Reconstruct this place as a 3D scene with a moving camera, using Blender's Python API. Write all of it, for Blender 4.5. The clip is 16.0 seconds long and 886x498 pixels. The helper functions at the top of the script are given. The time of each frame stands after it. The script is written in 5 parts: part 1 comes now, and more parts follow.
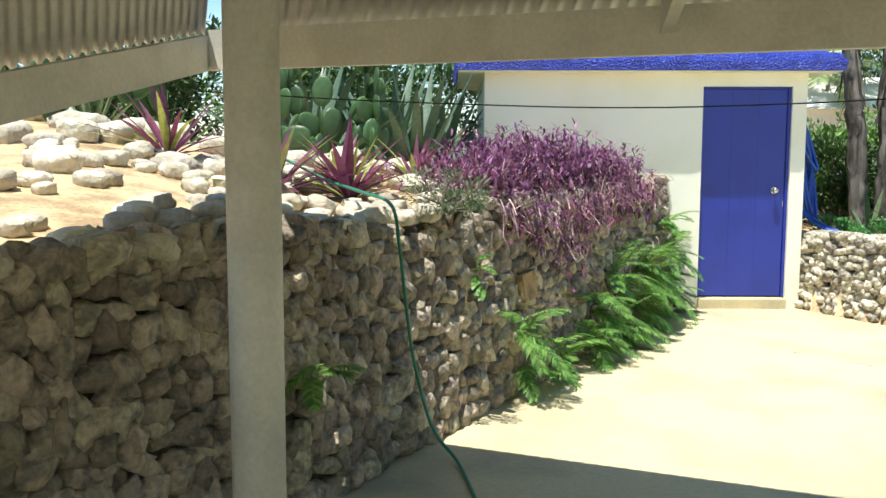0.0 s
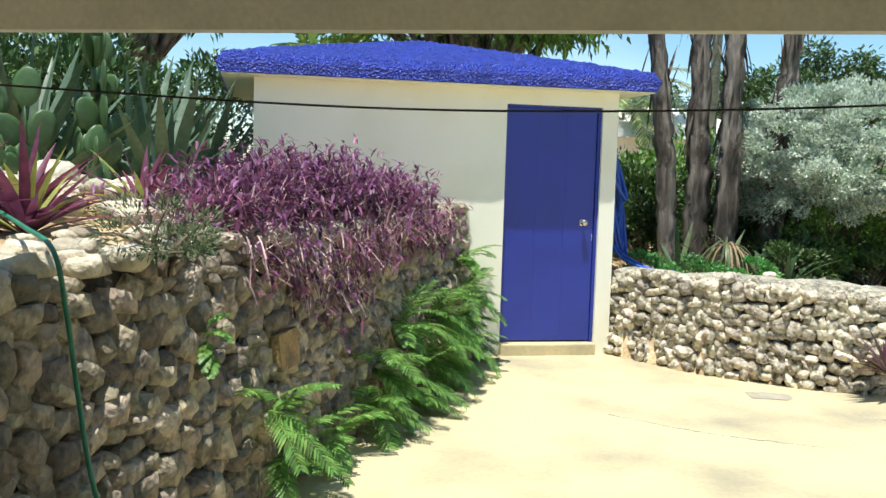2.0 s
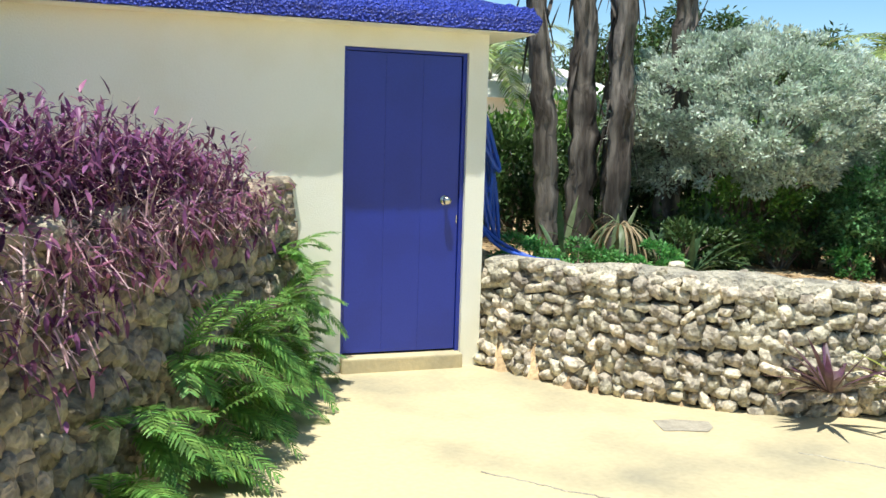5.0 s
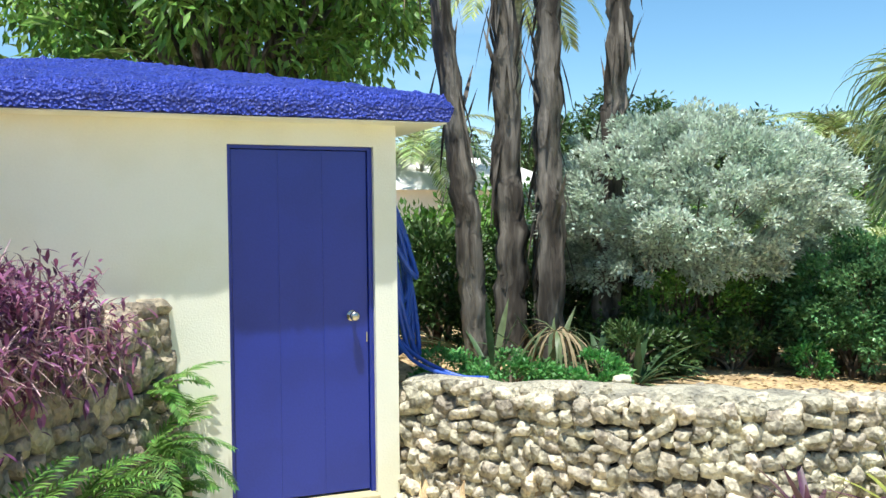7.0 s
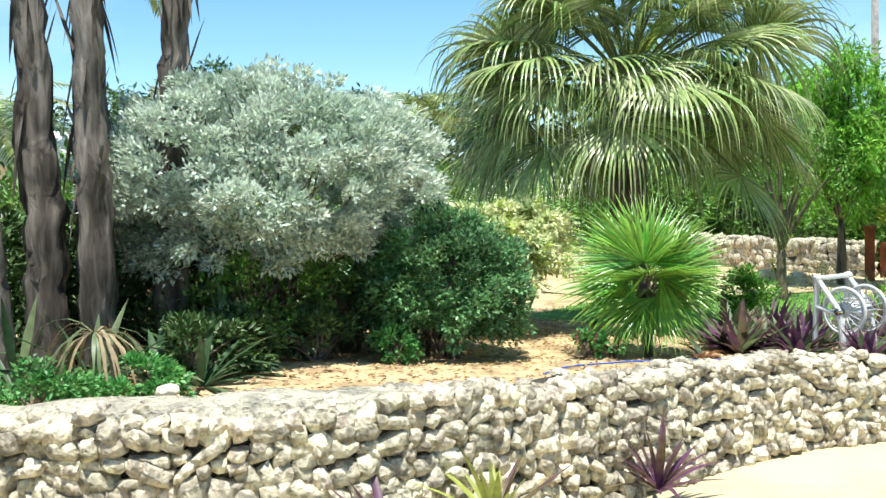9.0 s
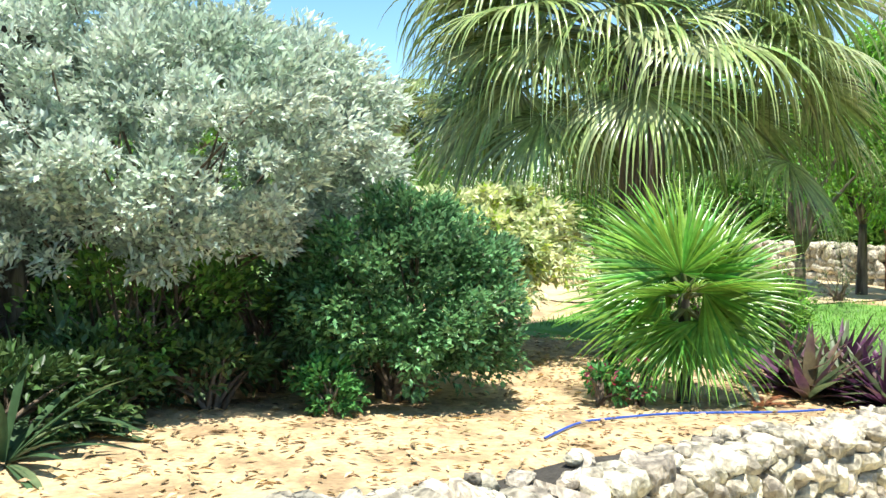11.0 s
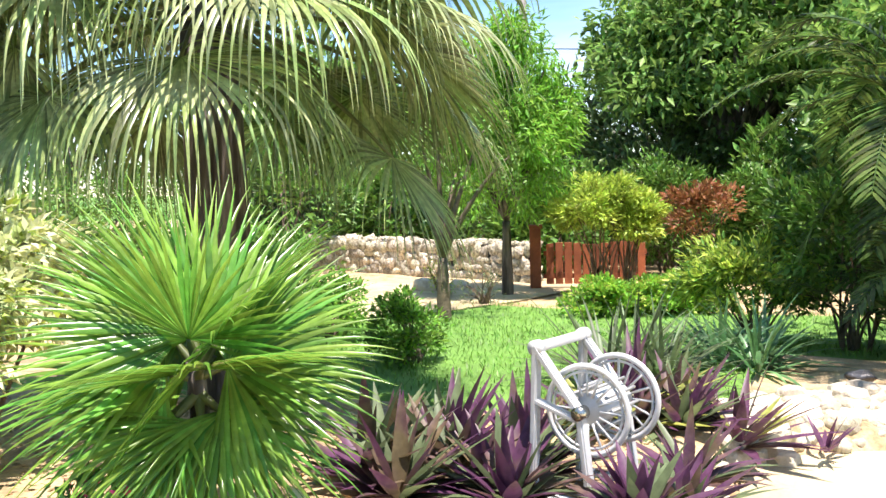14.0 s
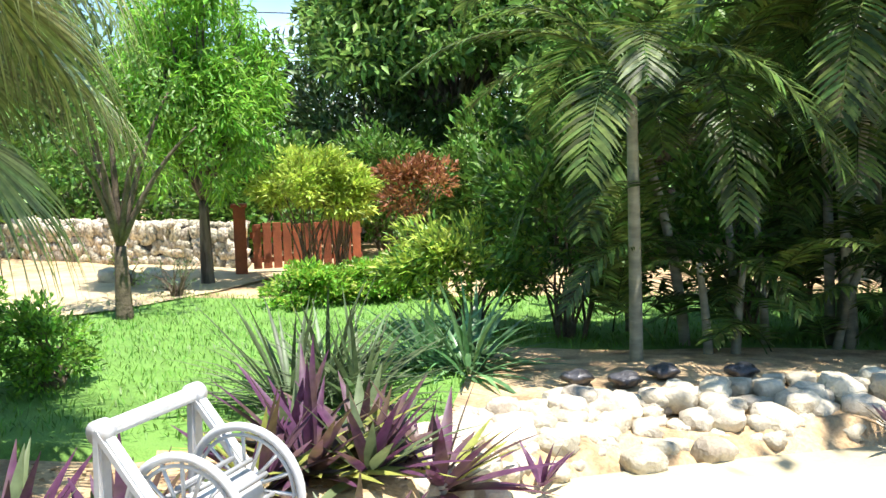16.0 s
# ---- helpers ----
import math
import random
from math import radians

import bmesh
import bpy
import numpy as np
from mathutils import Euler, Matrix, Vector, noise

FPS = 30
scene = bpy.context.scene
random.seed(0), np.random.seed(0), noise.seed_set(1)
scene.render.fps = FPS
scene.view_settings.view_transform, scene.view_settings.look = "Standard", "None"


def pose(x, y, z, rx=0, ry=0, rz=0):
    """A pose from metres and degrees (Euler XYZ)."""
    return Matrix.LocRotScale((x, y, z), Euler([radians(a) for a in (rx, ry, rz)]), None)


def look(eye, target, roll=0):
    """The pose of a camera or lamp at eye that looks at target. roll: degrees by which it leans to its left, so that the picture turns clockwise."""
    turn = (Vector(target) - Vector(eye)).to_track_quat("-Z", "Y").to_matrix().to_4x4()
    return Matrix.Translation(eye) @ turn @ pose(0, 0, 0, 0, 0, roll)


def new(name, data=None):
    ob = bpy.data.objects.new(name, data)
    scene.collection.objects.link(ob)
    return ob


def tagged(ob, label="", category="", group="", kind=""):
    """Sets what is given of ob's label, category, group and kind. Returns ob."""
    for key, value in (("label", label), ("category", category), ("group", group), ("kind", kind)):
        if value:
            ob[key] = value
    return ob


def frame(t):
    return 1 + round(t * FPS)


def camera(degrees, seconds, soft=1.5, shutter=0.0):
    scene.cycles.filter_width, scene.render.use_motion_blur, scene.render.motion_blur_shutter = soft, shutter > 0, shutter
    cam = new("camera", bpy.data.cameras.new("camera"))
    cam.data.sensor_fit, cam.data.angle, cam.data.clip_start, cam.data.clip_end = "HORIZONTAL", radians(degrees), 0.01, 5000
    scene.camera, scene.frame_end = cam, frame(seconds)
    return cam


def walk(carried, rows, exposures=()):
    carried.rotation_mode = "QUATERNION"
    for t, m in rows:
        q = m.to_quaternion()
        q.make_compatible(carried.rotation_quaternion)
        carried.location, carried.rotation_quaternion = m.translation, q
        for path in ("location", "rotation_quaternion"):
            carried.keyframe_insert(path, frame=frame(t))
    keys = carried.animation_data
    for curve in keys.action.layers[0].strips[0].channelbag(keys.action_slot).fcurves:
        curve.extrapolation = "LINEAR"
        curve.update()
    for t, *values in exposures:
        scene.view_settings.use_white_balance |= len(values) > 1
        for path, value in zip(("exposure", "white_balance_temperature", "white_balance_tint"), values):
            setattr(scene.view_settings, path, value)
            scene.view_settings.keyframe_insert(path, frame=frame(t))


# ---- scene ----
# exposure and white balance along the walk; strengths of sky and sun
EXPOSURES = [(0, 0.98, 6500, 9), (1, 0.84, 6500, 9), (2.5, 0.7, 6500, 9), (3.5, 0.66, 6500, 9), (6, 0.7, 6450, 8), (6.5, 0.76, 6400, 7), (9, 1.05, 6450, 7), (11.4, 1.3, 6600, 9), (12.5, 1.52, 6700, 17), (14, 1.38, 6800, 20), (16, 1.36, 6600, 15)]
SKY, SUN = 0.1, 4.0
FOV = 50.5
PATH = [
    (0, pose(-2.427, -9.191, 1.592, 83.682, -0.149, 0.643)),
    (0.5, pose(-2.345, -8.801, 1.600, 84.683, -0.642, -2.603)),
    (1, pose(-2.283, -8.443, 1.615, 85.112, -1.123, -5.951)),
    (1.5, pose(-2.219, -8.062, 1.580, 85.462, -1.359, -8.974)),
    (2, pose(-2.093, -7.789, 1.599, 85.073, -1.721, -11.126)),
    (2.5, pose(-2.035, -7.416, 1.608, 84.486, -1.946, -14.000)),
    (3, pose(-1.987, -7.065, 1.609, 83.825, -1.982, -16.689)),
    (3.5, pose(-1.908, -6.736, 1.598, 84.389, -1.665, -18.747)),
    (3.7, pose(-1.877, -6.612, 1.587, 84.670, -1.475, -19.506)),
    (5.8, pose(-1.141, -5.757, 1.633, 82.222, -1.615, -18.135)),
    (6, pose(-1.090, -5.675, 1.640, 83.136, -1.442, -17.781)),
    (6.5, pose(-1.000, -5.490, 1.674, 86.784, -0.347, -18.310)),
    (7, pose(-0.936, -5.305, 1.688, 88.578, 0.685, -22.684)),
    (7.5, pose(-0.798, -5.082, 1.706, 88.479, 1.778, -28.834)),
    (8, pose(-0.607, -4.936, 1.692, 87.844, 1.824, -34.659)),
    (8.5, pose(-0.350, -4.843, 1.653, 87.567, 1.931, -39.845)),
    (9, pose(-0.124, -4.678, 1.645, 86.986, 1.355, -45.821)),
    (9.2, pose(-0.042, -4.609, 1.663, 86.638, 0.986, -47.772)),
    (11.3, pose(1.629, -3.254, 1.543, 86.907, -0.007, -46.785)),
    (11.5, pose(1.774, -3.231, 1.547, 86.982, 0.434, -46.124)),
    (12, pose(2.114, -3.103, 1.563, 86.784, 1.168, -48.035)),
    (12.5, pose(2.464, -3.014, 1.535, 86.627, 1.361, -51.823)),
    (13, pose(2.788, -2.910, 1.584, 86.095, 1.405, -56.758)),
    (13.5, pose(3.127, -2.886, 1.594, 86.292, 1.522, -61.454)),
    (14, pose(3.438, -2.896, 1.619, 86.241, 1.451, -66.425)),
    (14.5, pose(3.782, -2.843, 1.623, 86.213, 1.901, -72.605)),
    (15, pose(4.144, -2.811, 1.625, 85.797, 1.642, -77.652)),
    (15.5, pose(4.466, -2.888, 1.637, 85.072, 1.590, -80.452)),
    (16, pose(4.822, -2.891, 1.635, 84.111, 1.701, -82.622)),
]

cam = camera(FOV, 16.0, soft=1.5)
walk(cam, PATH, exposures=EXPOSURES)

# ---- world and sun ----
world = bpy.data.worlds.new("sky")
scene.world = world
world.use_nodes = True
wn = world.node_tree.nodes
sky = wn.new("ShaderNodeTexSky")
sky.sky_type = "NISHITA"
sky.sun_disc = False
sky.sun_elevation = radians(72)
sky.sun_rotation = radians(215)
sky.air_density, sky.dust_density, sky.ozone_density = 1.0, 0.0, 4.0
sky.altitude = 600
wn["Background"].inputs["Strength"].default_value = SKY
tone = wn.new("ShaderNodeHueSaturation")
tone.inputs["Saturation"].default_value = 1.12
tone.inputs["Hue"].default_value = 0.49
world.node_tree.links.new(sky.outputs["Color"], tone.inputs["Color"])
cloud = wn.new("ShaderNodeTexNoise")
cloud.inputs["Scale"].default_value, cloud.inputs["Detail"].default_value, cloud.inputs["Distortion"].default_value = 2.2, 7, 0.6
stretch = wn.new("ShaderNodeMapping")
stretch.inputs["Scale"].default_value = (1, 1, 3.5)
where_sky = wn.new("ShaderNodeTexCoord")
veil = wn.new("ShaderNodeMapRange")
veil.inputs[1].default_value, veil.inputs[2].default_value, veil.inputs[4].default_value = 0.45, 0.8, 0.35
blend = wn.new("ShaderNodeMix")
blend.data_type = "RGBA"
blend.inputs[7].default_value = (9.0, 9.6, 10.2, 1)
for a, b in ((where_sky.outputs["Generated"], stretch.inputs["Vector"]), (stretch.outputs["Vector"], cloud.inputs["Vector"]), (cloud.outputs["Fac"], veil.inputs[0]), (veil.outputs[0], blend.inputs[0]), (tone.outputs["Color"], blend.inputs[6]), (blend.outputs[2], wn["Background"].inputs["Color"])):
    world.node_tree.links.new(a, b)
sun_data = bpy.data.lights.new("sun", "SUN")
sun_data.energy, sun_data.angle, sun_data.color = SUN, radians(0.53), (1.0, 0.97, 0.91)
sun = new("sun", sun_data)
sun.matrix_world = look((-7, -10, 46), (0, 0, 0))

# ---- small helpers ----
rng = np.random.default_rng(7)


def unit(v):
    return v / np.maximum(np.linalg.norm(v, axis=-1, keepdims=True), 1e-9)


def smooth(a, b, v):
    u = np.clip((v - a) / (b - a), 0, 1)
    return u * u * (3 - 2 * u)


def mesh_of(name, verts, faces, material, flat=False):
    me = bpy.data.meshes.new(name)
    me.from_pydata([tuple(v) for v in np.asarray(verts, float)], [], [tuple(int(i) for i in q) for q in faces])
    me.materials.append(material)
    if not flat:
        me.polygons.foreach_set("use_smooth", np.ones(len(me.polygons), bool))
    me.update()
    return me


def ob_of(name, me, parent=None, label="", m=None):
    ob = new(name, me)
    if parent is not None:
        ob.parent = parent
    if m is not None:
        ob.matrix_basis = m
    if label:
        ob["label"] = label
    return ob


def part(name, bm, material, parent, label="", flat=True):
    me = bpy.data.meshes.new(name)
    bm.normal_update()
    bm.to_mesh(me)
    bm.free()
    me.materials.append(material)
    if not flat:
        me.polygons.foreach_set("use_smooth", np.ones(len(me.polygons), bool))
    return ob_of(name, me, parent, label)


def empty(name, x, y, z, label, category, group="", kind="", rz=0.0):
    ob = new(name)
    ob.empty_display_size = 0.1
    ob.matrix_basis = pose(x, y, z, 0, 0, rz)
    return tagged(ob, label, category, group, kind)


def box(bm, x0, y0, z0, x1, y1, z1, bevel=0.0):
    r = bmesh.ops.create_cube(bm, size=1.0, matrix=Matrix.LocRotScale(((x0 + x1) / 2, (y0 + y1) / 2, (z0 + z1) / 2), None, (abs(x1 - x0), abs(y1 - y0), abs(z1 - z0))))
    if bevel:
        es = list({e for v in r["verts"] for e in v.link_edges})
        bmesh.ops.bevel(bm, geom=es, offset=bevel, segments=2, affect="EDGES", profile=0.6)
    return bm


def tube(points, radii, sides=8, caps=True):
    """Verts and faces of a round bar along points, with a radius at each."""
    P = np.asarray(points, float)
    n = len(P)
    R = np.broadcast_to(np.asarray(radii, float), (n,))
    T = unit(np.gradient(P, axis=0))
    ref = np.array([0.0, 0, 1]) if abs(T[0, 2]) < 0.9 else np.array([1.0, 0, 0])
    V = []
    for k in range(n):
        a = ref - T[k] * (ref @ T[k])
        a /= max(np.linalg.norm(a), 1e-9)
        ref = a
        b = np.cross(T[k], a)
        for j in range(sides):
            w = 2 * math.pi * j / sides
            V.append(P[k] + R[k] * (math.cos(w) * a + math.sin(w) * b))
    F = []
    for k in range(n - 1):
        for j in range(sides):
            j2 = (j + 1) % sides
            F.append((k * sides + j, k * sides + j2, (k + 1) * sides + j2, (k + 1) * sides + j))
    if caps:
        F.append(tuple(range(sides - 1, -1, -1)))
        F.append(tuple((n - 1) * sides + j for j in range(sides)))
    return np.array(V), F


def merge(pieces):
    V, F, o = [], [], 0
    for v, f in pieces:
        V.append(np.asarray(v, float))
        F += [tuple(i + o for i in q) for q in f]
        o += len(v)
    return np.concatenate(V), F


def bez(p0, p1, p2, n=10):
    u = np.linspace(0, 1, n)[:, None]
    return (1 - u) ** 2 * np.array(p0) + 2 * u * (1 - u) * np.array(p1) + u * u * np.array(p2)


def path_through(pts, n=8):
    """A smooth line through the points."""
    P = np.array(pts, float)
    Q = np.vstack([2 * P[0] - P[1], P, 2 * P[-1] - P[-2]])
    out = []
    for i in range(1, len(Q) - 2):
        for u in np.linspace(0, 1, n, endpoint=False):
            a, b, c, d = Q[i - 1], Q[i], Q[i + 1], Q[i + 2]
            out.append(0.5 * (2 * b + (c - a) * u + (2 * a - 5 * b + 4 * c - d) * u * u + (3 * b - a - 3 * c + d) * u ** 3))
    out.append(P[-1])
    return np.array(out)


def blades(B, D, L, W, droop=0.3, segs=4, belly=0.35, fold=0.0, up=(0, 0, 1), tip=0.04, base=0.35, late=0.0, taper=1.6):
    """Many strap-shaped leaves at once: bases, directions, lengths, widths. droop bends them down, fold makes a keel."""
    B, D = np.asarray(B, float), unit(np.asarray(D, float))
    n = len(B)
    L, W, droop = (np.broadcast_to(np.asarray(a, float), (n,)) for a in (L, W, droop))
    U = np.broadcast_to(np.asarray(up, float), (n, 3))
    p, d, rows = B.copy(), D.copy(), []
    for k in range(segs + 1):
        u = k / segs
        w = (base + (1 - base) * min(u / belly, 1)) if u < belly else max(tip, 1 - ((u - belly) / (1 - belly)) ** taper)
        s = np.cross(d, U)
        s = unit(s + 1e-6)
        nn = np.cross(s, d)
        h = (W * w / 2)[:, None]
        rows.append((p - s * h + nn * h * fold, p, p + s * h + nn * h * fold) if fold else (p - s * h, p + s * h))
        d = unit(d + np.array([0, 0, -1.0]) * (droop / segs)[:, None] * ((late + 1) * u ** late if late else 1.0))
        p = p + d * (L / segs)[:, None]
    c = len(rows[0])
    V = np.stack([np.stack(r, 1) for r in rows], 1).reshape(-1, 3)
    q = []
    for k in range(segs):
        for j in range(c - 1):
            a = k * c + j
            q.append((a, a + 1, a + c + 1, a + c))
    q = np.array(q)
    F = (np.arange(n)[:, None, None] * ((segs + 1) * c) + q[None]).reshape(-1, 4)
    return V, F


def leaves(P, D, N, L, W, bend=0.15):
    """Small pointed leaves, two faces each."""
    n = len(P)
    D = unit(np.asarray(D, float))
    S = unit(np.cross(D, N) + 1e-6)
    N = np.cross(S, D)
    L, W = (np.broadcast_to(np.asarray(a, float), (n,))[:, None] for a in (L, W))
    V = np.stack([P, P + D * L * 0.45 - S * W / 2 + N * W * bend, P + D * L - N * L * bend, P + D * L * 0.45 + S * W / 2 + N * W * bend], 1).reshape(-1, 3)
    i = np.arange(n)[:, None] * 4
    F = np.concatenate([i + np.array([[0, 1, 2]]), i + np.array([[0, 2, 3]])], 0)
    return V, F


def dirs(n, lo=-1.0, hi=1.0):
    z = rng.uniform(lo, hi, n)
    a = rng.uniform(0, 2 * math.pi, n)
    r = np.sqrt(np.maximum(0, 1 - z * z))
    return np.stack([r * np.cos(a), r * np.sin(a), z], 1)


# ---- materials ----
def material(name, color, rough=0.7, scale=6.0, vary=0.25, bump=0.3, metal=0.0, fine=60.0, second=None, mask=(0.45, 0.62), random_hue=0.0, per="", spec=0.5, sheen_leaf=0.0, wave=0.0, grain=None):
    """A worn surface: two scales of noise in colour, fine relief; per: 'object' or 'island' varies piece by piece; sheen_leaf lets light through."""
    m = bpy.data.materials.new(name)
    m.use_nodes = True
    nt = m.node_tree
    N, Lk = nt.nodes, nt.links
    b = N["Principled BSDF"]
    b.inputs["Roughness"].default_value = rough
    b.inputs["Metallic"].default_value = metal
    b.inputs["Specular IOR Level"].default_value = spec
    geo = N.new("ShaderNodeNewGeometry")
    co = N.new("ShaderNodeTexCoord")
    big = N.new("ShaderNodeTexNoise")
    big.inputs["Scale"].default_value, big.inputs["Detail"].default_value = scale, 6
    small = N.new("ShaderNodeTexNoise")
    small.inputs["Scale"].default_value, small.inputs["Detail"].default_value = fine, 5
    where = geo.outputs["Position"]
    if grain:
        gm = N.new("ShaderNodeVectorMath")
        gm.operation = "MULTIPLY"
        gm.inputs[1].default_value = grain
        Lk.new(where, gm.inputs[0])
        where = gm.outputs[0]
    for t in (big, small):
        Lk.new(where, t.inputs["Vector"])
    ramp = N.new("ShaderNodeMapRange")
    ramp.inputs[1].default_value, ramp.inputs[2].default_value = mask
    Lk.new(big.outputs["Fac"], ramp.inputs[0])
    mix = N.new("ShaderNodeMix")
    mix.data_type = "RGBA"
    c2 = second or tuple(c * (1 - vary) for c in color)
    mix.inputs[6].default_value, mix.inputs[7].default_value = (*color, 1), (*c2, 1)
    Lk.new(ramp.outputs[0], mix.inputs[0])
    hsv = N.new("ShaderNodeHueSaturation")
    Lk.new(mix.outputs[2], hsv.inputs["Color"])
    val = N.new("ShaderNodeMapRange")
    val.inputs[1].default_value, val.inputs[2].default_value = 0.25, 0.75
    val.inputs[3].default_value, val.inputs[4].default_value = 1 - vary * 0.7, 1 + vary * 0.7
    Lk.new(small.outputs["Fac"], val.inputs[0])
    last = val.outputs[0]
    if per:
        if per == "object":
            rnd = N.new("ShaderNodeObjectInfo").outputs["Random"]
        else:
            rnd = geo.outputs["Random Per Island"]
        r2 = N.new("ShaderNodeMapRange")
        r2.inputs[3].default_value, r2.inputs[4].default_value = 1 - vary * 1.3, 1 + vary * 1.3
        Lk.new(rnd, r2.inputs[0])
        mul = N.new("ShaderNodeMath")
        mul.operation = "MULTIPLY"
        Lk.new(last, mul.inputs[0])
        Lk.new(r2.outputs[0], mul.inputs[1])
        last = mul.outputs[0]
        if random_hue:
            r3 = N.new("ShaderNodeMapRange")
            r3.inputs[3].default_value, r3.inputs[4].default_value = 0.5 - random_hue, 0.5 + random_hue
            sc = N.new("ShaderNodeMath")
            sc.operation = "FRACT"
            m7 = N.new("ShaderNodeMath")
            m7.operation = "MULTIPLY"
            m7.inputs[1].default_value = 7.31
            Lk.new(rnd, m7.inputs[0])
            Lk.new(m7.outputs[0], sc.inputs[0])
            Lk.new(sc.outputs[0], r3.inputs[0])
            Lk.new(r3.outputs[0], hsv.inputs["Hue"])
    Lk.new(last, hsv.inputs["Value"])
    Lk.new(hsv.outputs["Color"], b.inputs["Base Color"])
    if bump:
        bp = N.new("ShaderNodeBump")
        bp.inputs["Strength"].default_value = bump
        bp.inputs["Distance"].default_value = 0.02
        Lk.new(small.outputs["Fac"], bp.inputs["Height"])
        if wave:
            wv = N.new("ShaderNodeTexVoronoi")
            wv.inputs["Scale"].default_value = wave
            Lk.new(geo.outputs["Position"], wv.inputs["Vector"])
            bp2 = N.new("ShaderNodeBump")
            bp2.inputs["Strength"].default_value = bump
            bp2.inputs["Distance"].default_value = 0.03
            Lk.new(wv.outputs["Distance"], bp2.inputs["Height"])
            Lk.new(bp.outputs[0], bp2.inputs["Normal"])
            bp = bp2
        Lk.new(bp.outputs[0], b.inputs["Normal"])
    if sheen_leaf:
        tr = N.new("ShaderNodeBsdfTranslucent")
        ms = N.new("ShaderNodeMixShader")
        ms.inputs[0].default_value = sheen_leaf
        Lk.new(hsv.outputs["Color"], tr.inputs["Color"])
        Lk.new(b.outputs[0], ms.inputs[1])
        Lk.new(tr.outputs[0], ms.inputs[2])
        Lk.new(ms.outputs[0], N["Material Output"].inputs["Surface"])
    return m


def leafy(name, color, vary=0.35, hue=0.02, rough=0.45, through_light=0.3, second=None):
    return material(name, color, rough=rough, scale=2.5, fine=25, vary=vary, bump=0.0, per="island", random_hue=hue, sheen_leaf=through_light, second=second, spec=0.4)


M_patio = material("patio_concrete", (0.60, 0.505, 0.295), rough=0.85, scale=1.15, fine=30, vary=0.12, bump=0.2, second=(0.35, 0.315, 0.21), mask=(0.46, 0.70))
M_soil = material("mulch_soil", (0.58, 0.42, 0.23), rough=0.95, scale=4, fine=38, vary=0.4, bump=0.8, second=(0.34, 0.235, 0.125))
M_lawn = material("lawn", (0.15, 0.31, 0.055), rough=0.9, scale=2.2, fine=70, vary=0.25, bump=0.6, second=(0.12, 0.25, 0.045))
M_cream = material("cream_paint", (0.89, 0.88, 0.74), rough=0.7, scale=1.5, fine=90, vary=0.03, bump=0.12, second=(0.85, 0.83, 0.66))
M_blue = material("blue_door_paint", (0.016, 0.036, 0.31), rough=0.35, scale=3, fine=80, vary=0.12, bump=0.05)
M_roofblue = material("blue_roof_paint", (0.035, 0.07, 0.52), rough=0.42, scale=7, fine=110, vary=0.25, bump=1.0, wave=52)
M_stone = material("coral_stone", (0.37, 0.31, 0.22), rough=0.95, scale=15, fine=42, vary=0.34, bump=0.55, second=(0.17, 0.15, 0.115), mask=(0.47, 0.66), per="object", random_hue=0.018, wave=28)
M_stone_i = material("coral_stone_rest", (0.37, 0.31, 0.22), rough=0.95, scale=15, fine=42, vary=0.34, bump=0.55, second=(0.17, 0.15, 0.115), mask=(0.47, 0.66), per="island", random_hue=0.018, wave=28)
M_paler = material("pale_coral_stone", (0.60, 0.535, 0.40), rough=0.95, scale=20, fine=48, vary=0.28, bump=0.55, second=(0.25, 0.22, 0.165), mask=(0.44, 0.64), per="object", random_hue=0.014, wave=30)
M_paler_i = material("pale_coral_stone_rest", (0.60, 0.535, 0.40), rough=0.95, scale=20, fine=48, vary=0.28, bump=0.55, second=(0.25, 0.22, 0.165), mask=(0.44, 0.64), per="island", random_hue=0.014, wave=30)
M_boulder = material("pale_rounded_boulder", (0.60, 0.545, 0.41), rough=0.85, scale=7, fine=60, vary=0.16, bump=0.5, second=(0.42, 0.37, 0.27), per="object", random_hue=0.012, wave=16)
M_patch = material("grey_cement_patch", (0.41, 0.37, 0.28), rough=0.9, scale=9, fine=60, vary=0.2, bump=0.3)
# wall core colour holds the shade of the crevices
M_wall_core = material("dark_wall_core", (0.055, 0.048, 0.038), rough=0.95, scale=8, fine=60, vary=0.4, bump=0.7)
M_cap = material("lime_mortar_cap", (0.5, 0.46, 0.35), rough=0.95, scale=7, fine=60, vary=0.3, bump=0.8, second=(0.3, 0.28, 0.22), wave=30)
M_white = material("white_painted_wood", (0.64, 0.63, 0.56), rough=0.6, scale=4, fine=60, vary=0.12, bump=0.15)
M_sheet = material("painted_corrugated_sheet", (0.50, 0.50, 0.46), rough=0.45, scale=3, fine=50, vary=0.12, bump=0.1)
M_rubber_g = material("green_hose", (0.03, 0.22, 0.13), rough=0.4, vary=0.2, bump=0.05)
M_hose_b = material("blue_hose", (0.03, 0.10, 0.48), rough=0.35, vary=0.2, bump=0.05)
M_cable = material("black_cable", (0.02, 0.02, 0.02), rough=0.6, vary=0.2, bump=0.0)
M_metal = material("brushed_steel", (0.62, 0.58, 0.5), rough=0.25, metal=1.0, vary=0.1, bump=0.02)
M_plastic = material("grey_white_plastic", (0.62, 0.63, 0.62), rough=0.4, vary=0.08, bump=0.03, scale=5)
M_plastic_d = material("grey_plastic_shade", (0.36, 0.37, 0.37), rough=0.45, vary=0.1, bump=0.03, scale=5)
